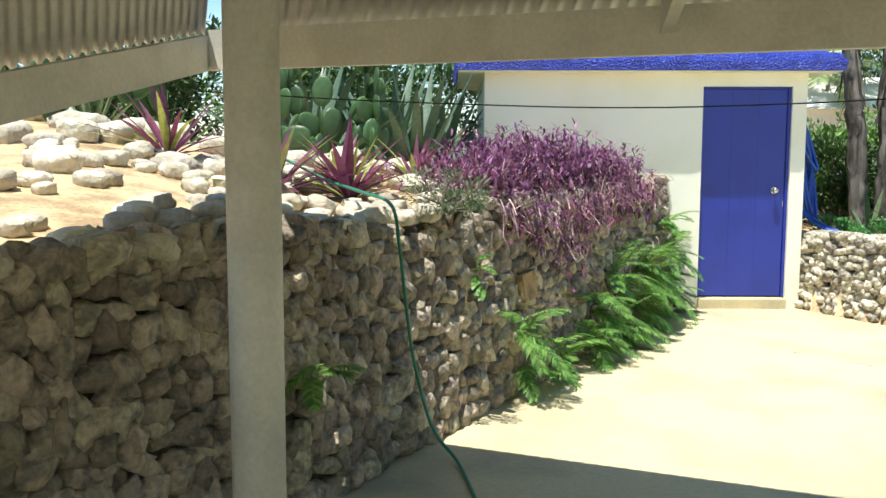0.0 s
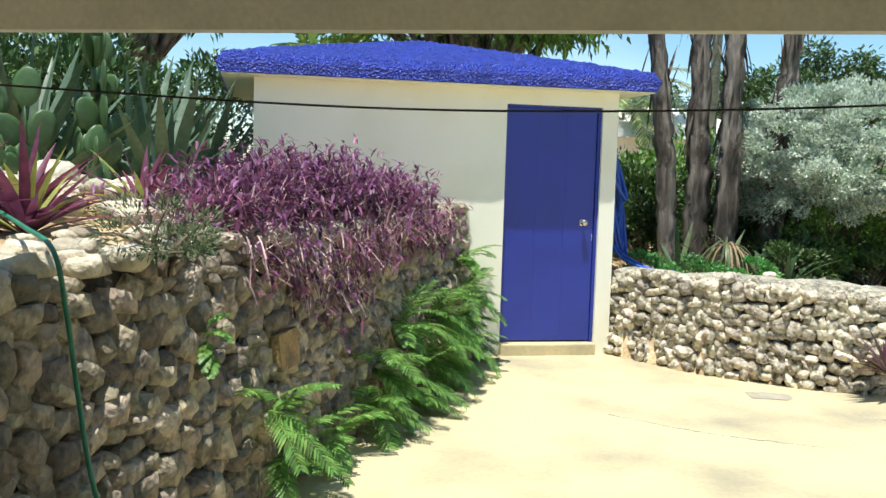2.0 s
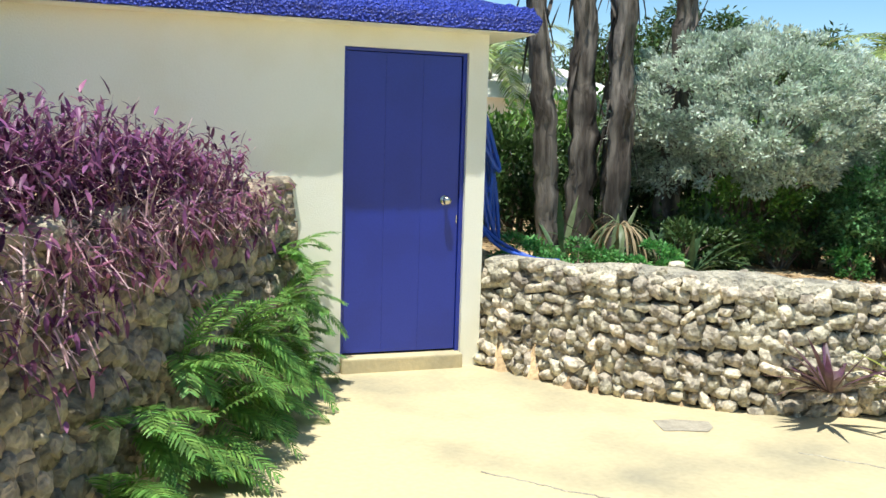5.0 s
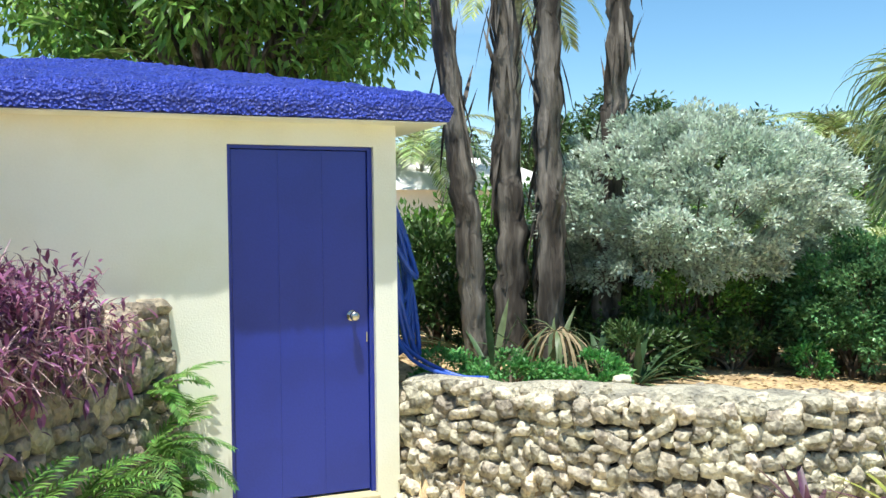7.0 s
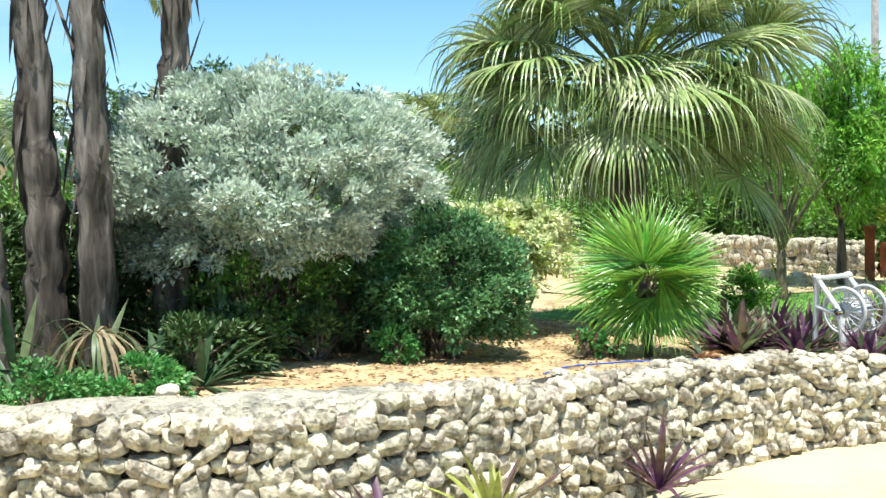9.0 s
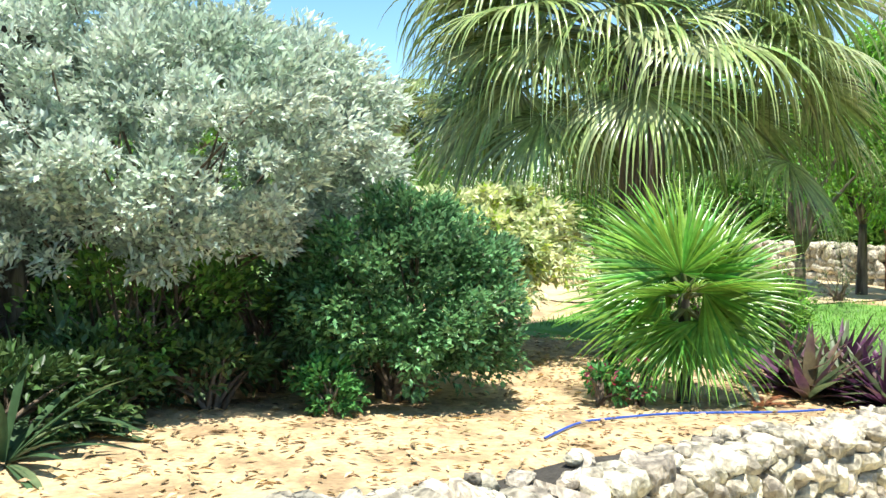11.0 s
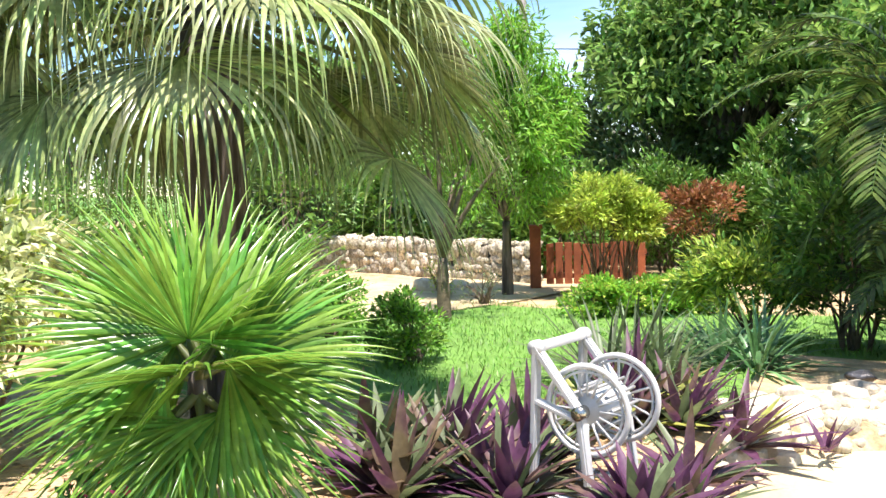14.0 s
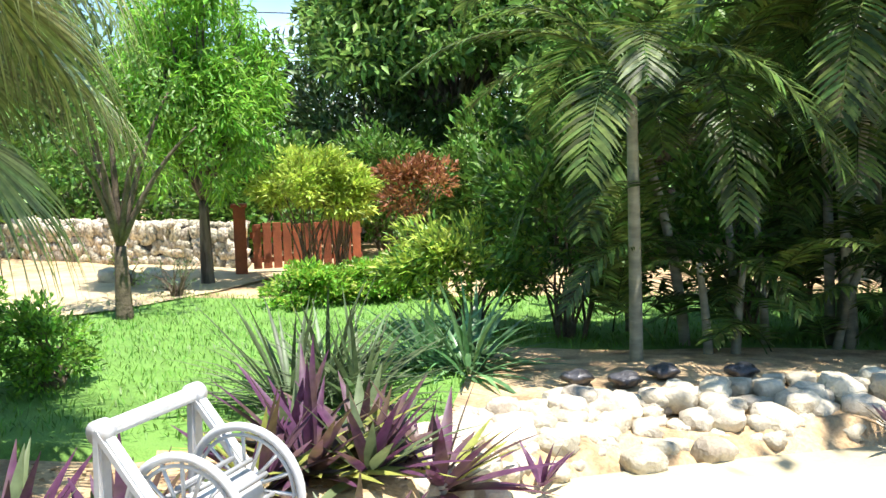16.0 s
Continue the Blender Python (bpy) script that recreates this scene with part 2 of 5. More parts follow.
M_bark = material("grey_fibrous_bark", (0.19, 0.168, 0.14), rough=0.95, scale=9, fine=34, vary=0.45, bump=1.0, second=(0.055, 0.045, 0.036), mask=(0.42, 0.58), grain=(1, 1, 0.14))
M_bark2 = material("brown_twig_bark", (0.17, 0.13, 0.09), rough=0.95, scale=9, fine=40, vary=0.4, bump=0.8)
M_cane = material("pale_palm_cane", (0.27, 0.27, 0.19), rough=0.8, scale=6, fine=30, vary=0.35, bump=0.5, grain=(0.3, 0.3, 1))
M_gate = material("red_brown_wood", (0.30, 0.085, 0.035), rough=0.7, scale=5, fine=40, vary=0.25, bump=0.4, per="object")
M_dry = leafy("dry_straw_leaf", (0.31, 0.25, 0.14), through_light=0.15, rough=0.8)
M_purple = leafy("purple_leaf", (0.145, 0.045, 0.115), second=(0.27, 0.10, 0.185), vary=0.5, hue=0.04)
M_purple_dry = leafy("faded_purple_stem", (0.54, 0.39, 0.38), second=(0.36, 0.2, 0.24), vary=0.5, hue=0.03, rough=0.7)
M_fern = leafy("fern_green", (0.19, 0.37, 0.085), vary=0.35, through_light=0.4)
M_agave = leafy("agave_grey_green", (0.075, 0.13, 0.075), second=(0.12, 0.185, 0.115), vary=0.3, through_light=0.08)
M_cactus = leafy("cactus_green", (0.065, 0.14, 0.05), vary=0.25, through_light=0.02)
M_rhoeo = leafy("bronze_purple_leaf", (0.115, 0.045, 0.085), second=(0.15, 0.13, 0.06), vary=0.5, hue=0.05)
M_rhoeo_g = leafy("olive_striped_leaf", (0.32, 0.38, 0.09), vary=0.35, hue=0.03)
M_brom = leafy("wine_red_leaf", (0.17, 0.045, 0.06), second=(0.11, 0.04, 0.085), vary=0.45, hue=0.05)
M_silver = leafy("silver_leaf", (0.60, 0.68, 0.57), second=(0.46, 0.56, 0.44), vary=0.3, through_light=0.3, rough=0.5)
M_dkgreen = leafy("glossy_dark_leaf", (0.18, 0.37, 0.155), vary=0.45, rough=0.32, through_light=0.38)
M_varieg = leafy("cream_variegated_leaf", (0.72, 0.74, 0.42), second=(0.46, 0.57, 0.26), vary=0.25)
M_fan = leafy("fan_palm_leaf", (0.19, 0.40, 0.06), vary=0.32, rough=0.24, through_light=0.35, hue=0.03)
M_livis = leafy("hanging_palm_leaf", (0.24, 0.34, 0.11), second=(0.40, 0.46, 0.23), vary=0.45, rough=0.24, through_light=0.22)
M_areca = leafy("areca_leaf", (0.115, 0.19, 0.04), vary=0.5, hue=0.03, through_light=0.42)
M_areca_y = leafy("yellowing_frond", (0.55, 0.36, 0.08), vary=0.3, through_light=0.35)
M_mango = leafy("broad_tree_leaf", (0.14, 0.29, 0.05), vary=0.38, through_light=0.3)
M_bright = leafy("fresh_green_leaf", (0.26, 0.54, 0.07), vary=0.3, through_light=0.48)
M_lime = leafy("yellow_green_leaf", (0.46, 0.60, 0.10), vary=0.3, through_light=0.35)
M_far = leafy("far_tree_leaf", (0.075, 0.14, 0.04), vary=0.35, through_light=0.15)
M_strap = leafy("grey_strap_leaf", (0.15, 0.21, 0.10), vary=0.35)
# darker strap leaf: understory shade is put into its colour
M_strap_shade = leafy("shaded_strap_leaf", (0.055, 0.115, 0.05), vary=0.4, through_light=0.1)
M_banana = leafy("banana_leaf", (0.17, 0.28, 0.07), second=(0.25, 0.34, 0.1), vary=0.25, through_light=0.4)
M_bigtree = leafy("sunlit_tree_leaf", (0.21, 0.38, 0.085), vary=0.4, through_light=0.42)
M_stalk = leafy("olive_leaf_stalk", (0.09, 0.12, 0.035), vary=0.2, through_light=0.0)
M_herb = leafy("low_herb_leaf", (0.12, 0.34, 0.09), vary=0.3)
M_pink = leafy("pink_petal", (0.75, 0.10, 0.28), vary=0.2)
M_yellowflower = leafy("yellow_flower", (0.8, 0.6, 0.05), vary=0.2)
M_grass = leafy("grass_blade", (0.15, 0.33, 0.05), vary=0.3)
M_brownleaf = leafy("fallen_leaf", (0.52, 0.37, 0.19), vary=0.4, hue=0.02, through_light=0.1, rough=0.8)
M_rust = leafy("rusty_leaf", (0.34, 0.15, 0.06), vary=0.3)
M_housewhite = material("white_wall_far", (0.8, 0.78, 0.74), rough=0.8, vary=0.05, bump=0.05)
M_darkbag = material("dark_plastic_bag", (0.09, 0.09, 0.095), rough=0.3, scale=12, fine=30, vary=0.5, bump=0.8)
M_pole = material("grey_weathered_pole", (0.3, 0.28, 0.25), rough=0.9, vary=0.3, bump=0.5)
M_slab = material("brown_flat_stone", (0.36, 0.24, 0.11), rough=0.9, scale=9, fine=60, vary=0.3, bump=0.6, second=(0.22, 0.15, 0.08))
M_sand = material("pale_sand", (0.58, 0.46, 0.27), rough=0.95, scale=2, fine=50, vary=0.2, bump=0.4, second=(0.44, 0.34, 0.2))

# ---- the lie of the land ----
WALL_R = path_through([(0.94, 0.06), (1.36, -0.72), (1.76, -1.2), (2.41, -1.62), (3.14, -1.8), (4.2, -1.93), (5.06, -2.06), (5.7, -2.24), (6.2, -2.52)], 6)
EDGE = np.vstack([WALL_R, path_through([(6.25, -2.5), (7.5, -2.5), (8.7, -2.4), (9.2, -2.7), (9.55, -3.45), (9.95, -4.65), (10.6, -7.0), (11.2, -14.0)], 4)])
IE = int(np.argmax(EDGE[:, 1] < -2.6)) if EDGE[:, 1].min() < -2.6 else len(EDGE)


def left_side(x, y):
    return (x + 0.23 - 0.535 * np.minimum(y, 0)) / 1.134


def bed_z(x, y):
    z = np.interp(x, [0.9, 2.3, 4, 5.6, 6.3, 7.2, 8.5, 9.5, 11, 14, 20, 60], [0.62, 0.63, 0.53, 0.45, 0.40, 0.36, 0.22, 0.12, 0.12, -0.1, -0.12, -0.2])
    return z + 0.03 * np.sin(x * 2.1 + y) * np.cos(y * 1.7) * np.exp(-np.abs(x) * 0.02)


def behind_edge(x, y):
    """Metres behind the patio's far edge (negative: on the patio)."""
    a = y - np.interp(x, EDGE[:, 0][:len(WALL_R) + 12], EDGE[:, 1][:len(WALL_R) + 12])
    o = np.argsort(EDGE[-18:, 1])
    b = x - np.interp(y, EDGE[-18:, 1][o], EDGE[-18:, 0][o])
    return np.where(x < 0.98, -1.0, np.where(x < 9.15, np.where(y > -2.45, a, np.maximum(a, -1)), b))


def ground_z(x, y):
    x, y = np.asarray(x, float), np.asarray(y, float)
    left = smooth(-0.16, -0.30, left_side(x, y))
    right = smooth(0.08, 0.24, behind_edge(x, y))
    z = -0.07 + right * (bed_z(x, y) + 0.07)
    rise = np.clip(-left_side(x, y) - 0.4, 0, 4.5) * 0.17 * smooth(-0.3, -2.2, y)
    z = z + left * (1.2 + rise + 0.03 * np.sin(3 * x + y) - z)
    back = smooth(1.0, 2.6, y)
    hill = 0.68 + smooth(1.2, -3.0, x) * 0.55
    z = np.where(x < 1.0, z * (1 - back) + hill * back, z)
    return z


def lawn_at(x, y):
    return (x > 9.6 - 0.25 * (y + 2)) & (x < 16.2) & (y > -12) & (y < 3.2 + 0.0 * x) & ~((x < 12.4) & (y < -2.2))


gx = np.concatenate([[-900, -300, -120, -60, -30, -18], np.arange(-12, -6, 0.5), np.arange(-6, 12, 0.13), np.arange(12, 26, 0.4), [28, 32, 40, 55, 80, 130, 300, 900]])
gy = np.concatenate([[-900, -300, -120, -60, -30, -18], np.arange(-14, -7, 0.5), np.arange(-7, 5, 0.13), np.arange(5, 16, 0.5), [18, 22, 28, 40, 60, 100, 300, 900]])
GX, GY = np.meshgrid(gx, gy, indexing="ij")
GZ = ground_z(GX, GY)
gi = np.arange(GX.size).reshape(GX.shape)
gf = np.stack([gi[:-1, :-1], gi[1:, :-1], gi[1:, 1:], gi[:-1, 1:]], -1).reshape(-1, 4)
ground = ob_of("ground", mesh_of("ground", np.stack([GX, GY, GZ], -1).reshape(-1, 3), gf, M_soil))
tagged(ground, "garden soil covered in brown leaf mulch", "ground", kind="structure")
ground.data.materials.append(M_lawn)
cx, cy = (GX[:-1, :-1] + GX[1:, 1:]) / 2, (GY[:-1, :-1] + GY[1:, 1:]) / 2
far_green = (np.abs(cx) > 60) | (np.abs(cy) > 60)
ground.data.polygons.foreach_set("material_index", (lawn_at(cx, cy) | far_green).reshape(-1).astype(int))

# patio slab
poly = [(-0.45, -0.15), (-0.36, 0.02), (0.98, 0.02)] + [(p[0] + 0.05, p[1] + 0.05) for p in EDGE] + [(11.2, -16), (-9.0, -16)]
bm = bmesh.new()
vs = [bm.verts.new((p[0], p[1], 0.0)) for p in poly]
f = bm.faces.new(vs)
bmesh.ops.triangulate(bm, faces=[f])
r = bmesh.ops.extrude_face_region(bm, geom=list(bm.faces))
bmesh.ops.translate(bm, verts=[v for v in r["geom"] if isinstance(v, bmesh.types.BMVert)], vec=(0, 0, -0.2))
bmesh.ops.recalc_face_normals(bm, faces=list(bm.faces))
patio = part("patio", bm, M_patio, None)
tagged(patio, "worn yellowish painted concrete patio", "patio", kind="structure")

# fine cracks and a patched strip in the patio
for k, pts in enumerate([[(0.22, -2.0), (0.55, -2.35), (0.85, -2.6), (1.25, -2.84)], [(1.95, -2.15), (2.3, -2.6), (2.5, -3.3)]]):
    P = path_through(pts, 10)
    P = np.c_[P + rng.normal(0, 0.008, P.shape), np.full(len(P), 0.0)]
    V, F = tube(P, 0.008, 6)
    V[:, 2] *= 0.5
    tagged(ob_of("patio_ridge", mesh_of("patio_ridge", V, F, M_cap)), "raised pale mortar repair line across the patio", "mortar line", "patio repair lines", kind="structure")

# grey patched spot in the patio
bm = bmesh.new()
vs = [bm.verts.new((x, y, 0.004)) for x, y in ((1.49, -1.475), (1.62, -1.49), (1.80, -1.577), (1.76, -1.68), (1.684, -1.739), (1.56, -1.69), (1.446, -1.664))]
bm.faces.new(vs[::-1])
tagged(part("patio_patch", bm, M_patch, None), "thin grey cement patch on the patio", "cement patch", kind="structure")

# ---- shed ----
SX0, SX1, SD, SH = -2.13, 0.98, 2.8, 2.30
shed = empty("shed", (SX0 + SX1) / 2, 1.4, 0, "small cream garden shed with a blue pyramid roof", "shed")


def local(ob, parent):
    ob.matrix_parent_inverse = parent.matrix_basis.inverted()
    return ob


def shed_part(name, bm, mat, label="", flat=True):
    return local(part(name, bm, mat, shed, label, flat), shed)


bm = bmesh.new()
for a in ((SX0, 0, 0, -0.02, 0.14, SH), (0.84, 0, 0, SX1, 0.14, SH), (-0.02, 0, 2.16, 0.84, 0.14, SH), (SX0, SD - 0.14, 0, SX1, SD, SH), (SX0, 0.14, 0, SX0 + 0.14, SD - 0.14, SH), (SX1 - 0.14, 0.14, 0, SX1, SD - 0.14, SH)):
    box(bm, *a)
bmesh.ops.remove_doubles(bm, verts=bm.verts, dist=0.0005)
shed_part("wall", bm, M_cream, "cream painted masonry wall")
bm = bmesh.new()
box(bm, -0.02, -0.06, -0.05, 0.84, 0.14, 0.10, 0.012)
shed_part("threshold", bm, M_patio, "worn concrete threshold")

# roof slab: a low pyramid with a thick rough rim
OV, RZ0, RZ1, APEX = 0.20, 2.30, 2.45, 2.83
n = 130
xs, ys = np.linspace(SX0 - 0.27, SX1 + 0.27, n), np.linspace(-OV, SD + OV, n)
X, Y = np.meshgrid(xs, ys, indexing="ij")
e = np.minimum(np.minimum(X - xs[0], xs[-1] - X) / (xs[-1] - xs[0]), np.minimum(Y - ys[0], ys[-1] - Y) / (ys[-1] - ys[0])) * 2
jit = np.random.default_rng(31).normal(0, 0.0055, X.shape)
Z = RZ1 + (APEX - RZ1) * np.minimum(e, 1) ** 0.92 + jit
Z = np.where(e < 0.001, RZ1 - 0.035, Z)
top = np.stack([X, Y, Z], -1).reshape(-1, 3)
V, F = [top], []
gi = np.arange(n * n).reshape(n, n)
F += [tuple(q) for q in np.stack([gi[:-1, :-1], gi[1:, :-1], gi[1:, 1:], gi[:-1, 1:]], -1).reshape(-1, 4)]
rim = np.concatenate([gi[:, 0], gi[-1, 1:], gi[::-1, -1][1:], gi[0, ::-1][1:-1]])
mid = top[rim].copy()
cen = np.array([(SX0 + SX1) / 2, SD / 2, 0])
out = unit((mid - cen) * np.array([1, 1, 0]))
mid += out * 0.03 + rng.normal(0, 0.003, mid.shape)
mid[:, 2] = (RZ0 + RZ1) / 2 + rng.normal(0, 0.004, len(mid))
low = top[rim] + rng.normal(0, 0.002, mid.shape)
low[:, 2] = RZ0 + rng.normal(0, 0.002, len(mid))
o1, o2, k = n * n, n * n + len(rim), len(rim)
V += [mid, low]
for i in range(k):
    j = (i + 1) % k
    F += [(rim[i], o1 + i, o1 + j, rim[j]), (o1 + i, o2 + i, o2 + j, o1 + j)]
F.append(tuple(o2 + i for i in range(k)))
local(ob_of("roof", mesh_of("roof", np.concatenate(V), F, M_roofblue), shed, "rough textured blue painted roof slab"), shed)
bm = bmesh.new()
box(bm, xs[0] + 0.015, ys[0] + 0.015, RZ0 - 0.012, xs[-1] - 0.015, ys[-1] - 0.015, RZ0 - 0.004)
shed_part("soffit", bm, M_cream, "cream painted roof underside")

# door with frame, knob and latch
door = empty("door_1", 0.41, 0.05, 0.10, "closed blue painted door with a round steel knob", "door", kind="structure")


def door_part(name, bm, mat, label="", flat=True):
    return local(part(name, bm, mat, door, label, flat), door)


bm = bmesh.new()
for i, (a, b2) in enumerate(((0.008, 0.2754), (0.2758, 0.5354), (0.5358, 0.808))):
    box(bm, a, 0.052, 0.115, b2, 0.09, 2.135, 0.0012)
door_part("leaf", bm, M_blue)
bm = bmesh.new()
box(bm, -0.02, 0.035, 0.10, 0.004, 0.13, 2.16, 0.003)
box(bm, 0.812, 0.035, 0.10, 0.84, 0.13, 2.16, 0.003)
box(bm, 0.004, 0.035, 2.139, 0.812, 0.13, 2.16, 0.003)
door_part("frame", bm, M_blue)
V, F = merge([tube([(0.71, 0.055, 1.16), (0.71, 0.046, 1.16)], [0.034, 0.034], 16), tube([(0.71, 0.046, 1.16), (0.71, 0.02, 1.16)], [0.012, 0.012], 12),
              tube([(0.71, 0.02, 1.16), (0.71, 0.005, 1.16), (0.71, -0.012, 1.16), (0.71, -0.022, 1.16)], [0.016, 0.029, 0.029, 0.018], 16)])
local(ob_of("knob", mesh_of("knob", V, F, M_metal), door, "brushed steel knob"), door)
bm = bmesh.new()
box(bm, 0.795, 0.046, 1.0, 0.803, 0.056, 1.06, 0.002)
door_part("latch", bm, M_metal)

# ---- stone walls ----
def stone_mesh(k, mat, cuts=1, round_=0.46, rough=0.9, soft=True):
    bm = bmesh.new()
    bmesh.ops.create_cube(bm, size=1.0)
    bmesh.ops.subdivide_edges(bm, edges=list(bm.edges), cuts=cuts, use_grid_fill=True)
    r2 = np.random.default_rng(100 + k)
    sk = r2.normal(0, 0.12, (3,))
    for v in bm.verts:
        c = np.array(v.co)
        p = c / max(np.linalg.norm(c), 1e-6) * 0.56
        c = p * round_ + c * (1 - round_)
        c = c * (1 + r2.uniform(-0.17, 0.13) * rough) + r2.normal(0, 0.05 * rough, 3)
        c[0] += sk[0] * c[2]
        c[2] += sk[1] * c[0]
        v.co = c
    me = bpy.data.meshes.new("stone")
    bm.to_mesh(me)
    bm.free()
    me.materials.append(mat)
    if soft:
        me.polygons.foreach_set("use_smooth", np.ones(len(me.polygons), bool))
    return me


def join_stones(name, items, meshes, mat, parent, label):
    V, F, o = [], [], 0
    for m, k in items:
        me = meshes[k]
        A = np.array([v.co for v in me.vertices])
        R = np.array(m)
        V.append(A @ R[:3, :3].T + R[:3, 3])
        F += [tuple(i + o for i in p.vertices) for p in me.polygons]
        o += len(A)
    ob = ob_of(name, mesh_of(name, np.concatenate(V), F, mat), parent, label)
    ob["kind"] = "stuff"
    return ob


def stone_wall(name, line, top, mat, mat_i, label, size, keep, batter=0.1, thick=0.34, stretch=None):
    """A dry-laid wall along a plan line; top gives its height along the way. The visible face lies on the right of the line's run."""
    line = np.asarray(line, float)
    seg = np.r_[0, np.cumsum(np.linalg.norm(np.diff(line, axis=0), axis=1))]
    at = lambda s: np.array([np.interp(s, seg, line[:, 0]), np.interp(s, seg, line[:, 1])])
    tang = lambda s: unit(at(min(s + 0.1, seg[-1])) - at(max(s - 0.1, 0)))
    wall = empty(name, 0, 0, 0, label, "stone wall", kind="structure")
    # core, near-black: shade in the gaps between stones is painted here
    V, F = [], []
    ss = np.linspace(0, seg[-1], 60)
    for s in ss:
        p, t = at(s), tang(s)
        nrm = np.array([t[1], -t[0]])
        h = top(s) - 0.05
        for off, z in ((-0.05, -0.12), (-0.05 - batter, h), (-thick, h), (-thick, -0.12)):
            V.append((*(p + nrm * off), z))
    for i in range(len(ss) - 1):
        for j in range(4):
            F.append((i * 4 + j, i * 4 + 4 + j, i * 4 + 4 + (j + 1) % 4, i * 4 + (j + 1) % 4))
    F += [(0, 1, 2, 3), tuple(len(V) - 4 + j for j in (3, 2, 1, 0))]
    ob_of("core", mesh_of("core", V, F, M_wall_core, True), wall, "near-black wall core, shade of the gaps as colour")
    meshes = [stone_mesh(k, mat) for k in range(14)]
    items = []
    z = 0.0
    while True:
        hrow = rng.uniform(*size) * 0.8
        s = rng.uniform(-0.1, 0.05)
        if z > 1.4:
            break
        while s < seg[-1]:
            w = rng.uniform(size[0], size[1]) * rng.uniform(0.8, 1.5)
            hh = hrow * rng.uniform(0.75, 1.25)
            sc = min(max(s + w / 2, 0), seg[-1])
            zc = z + hrow / 2 + rng.normal(0, 0.014) + 0.015 * math.sin(5 * sc + z * 9)
            if zc + hh * 0.35 < top(sc):
                p, t = at(sc), tang(sc)
                nrm = np.array([t[1], -t[0]])
                p = p + nrm * (-0.07 - batter * zc / max(top(sc), 0.3) + rng.uniform(-0.018, 0.018))
                yaw = math.degrees(math.atan2(t[1], t[0]))
                m = pose(p[0], p[1], zc, rng.normal(0, 6), rng.normal(0, 20), yaw + rng.normal(0, 6)) @ Matrix.Diagonal((w * 1.14, rng.uniform(0.15, 0.19), hh * 1.2, 1))
                items.append((m, int(rng.integers(14)), sc))
            s += w
        z += hrow * 0.93
    # irregular crest stones
    s = 0.0
    while s < seg[-1]:
        w = rng.uniform(size[0], size[1]) * 0.9
        p, t = at(s), tang(s)
        nrm = np.array([t[1], -t[0]])
        for off in (-0.1 - batter, -0.26):
            if rng.random() < 0.8:
                q = p + nrm * (off + rng.normal(0, 0.02))
                items.append((pose(q[0], q[1], top(s) - 0.04 + rng.normal(0, 0.012), *rng.normal(0, 12, 2), rng.uniform(0, 180)) @ Matrix.Diagonal((w, w * rng.uniform(0.7, 1), w * 0.6, 1)), int(rng.integers(14)), s))
        s += w * 0.95
    lo, hi = stretch or (0, seg[-1])
    near = [i for i in items if lo <= i[2] <= hi][:keep]
    chosen = {id(i) for i in near}
    for m, k, _ in near:
        ob_of("stone", meshes[k], wall, m=m)
    rest = [(i[0], i[1]) for i in items if id(i) not in chosen]
    if rest:
        join_stones("stonework", rest, meshes, mat_i, wall, "remaining rough coral stones")
    return wall


LEFT_LINE = [(-0.27, -0.08), (-5.74, -10.3)]
LW = lambda s: 1.26 + 0.03 * math.sin(2.2 * s) + 0.03 * math.exp(-s * 2.5)
stone_wall("wall_left", LEFT_LINE[::-1], lambda s: LW(11.59 - s), M_stone, M_stone_i, "rough grey-brown coral stone retaining wall", (0.07, 0.15), 300, 0.12, stretch=(8.0, 11.6))
RW = lambda s: float(np.interp(s, [0, 1.6, 2.6, 3.6, 5.0, 6.4, 7.4], [0.75, 0.82, 0.79, 0.72, 0.64, 0.57, 0.45])) + 0.012 * math.sin(7 * s)
stone_wall("wall_right", WALL_R, RW, M_paler, M_paler_i, "pale coral stone garden wall with a lime mortar top", (0.055, 0.118), 300, 0.06)
# mortar cap on the low wall
V, F = [], []
seg = np.r_[0, np.cumsum(np.linalg.norm(np.diff(WALL_R, axis=0), axis=1))]
seg = seg[seg < 2.9]
for i, s in enumerate(seg):
    t = unit(WALL_R[min(i + 1, len(WALL_R) - 1)] - WALL_R[max(i - 1, 0)])
    nrm = np.array([t[1], -t[0]])
    for off, dz in ((-0.09, -0.09), (-0.11, 0.0), (-0.2, 0.02), (-0.34, 0.015), (-0.42, -0.09)):
        V.append((*(WALL_R[i] + nrm * (off + rng.normal(0, 0.008))), RW(s) - 0.02 + dz + rng.normal(0, 0.008)))
for i in range(len(seg) - 1):
    for j in range(4):
        F.append((i * 5 + j, i * 5 + 5 + j, i * 5 + 6 + j, i * 5 + 1 + j))
tagged(ob_of("wall_cap", mesh_of("wall_cap", V, F, M_cap)), "lumpy lime mortar cap on the low stone wall", "wall cap", kind="structure")

# ---- gazebo ----
gz = empty("gazebo", -2.97, -6.57, 0, "white gazebo shelter with a corrugated metal roof", "gazebo")


def gz_part(name, V, F, mat, label="", flat=True):
    return local(ob_of(name, mesh_of(name, V, F, mat, flat), gz, label), gz)


V, F = tube([(-2.985, -6.57, 0), (-2.985, -6.57, 2.35)], [0.077, 0.077], 32)
gz_part("column", V, F, M_white, "round white painted column", False)
A, Bq, C = np.array([-3.62, -4.55, 1.95]), np.array([3.0, -7.25, 1.95]), np.array([-4.16, -6.84, 1.49])
APEXG = np.array([-1.8, -10.5, 3.9])


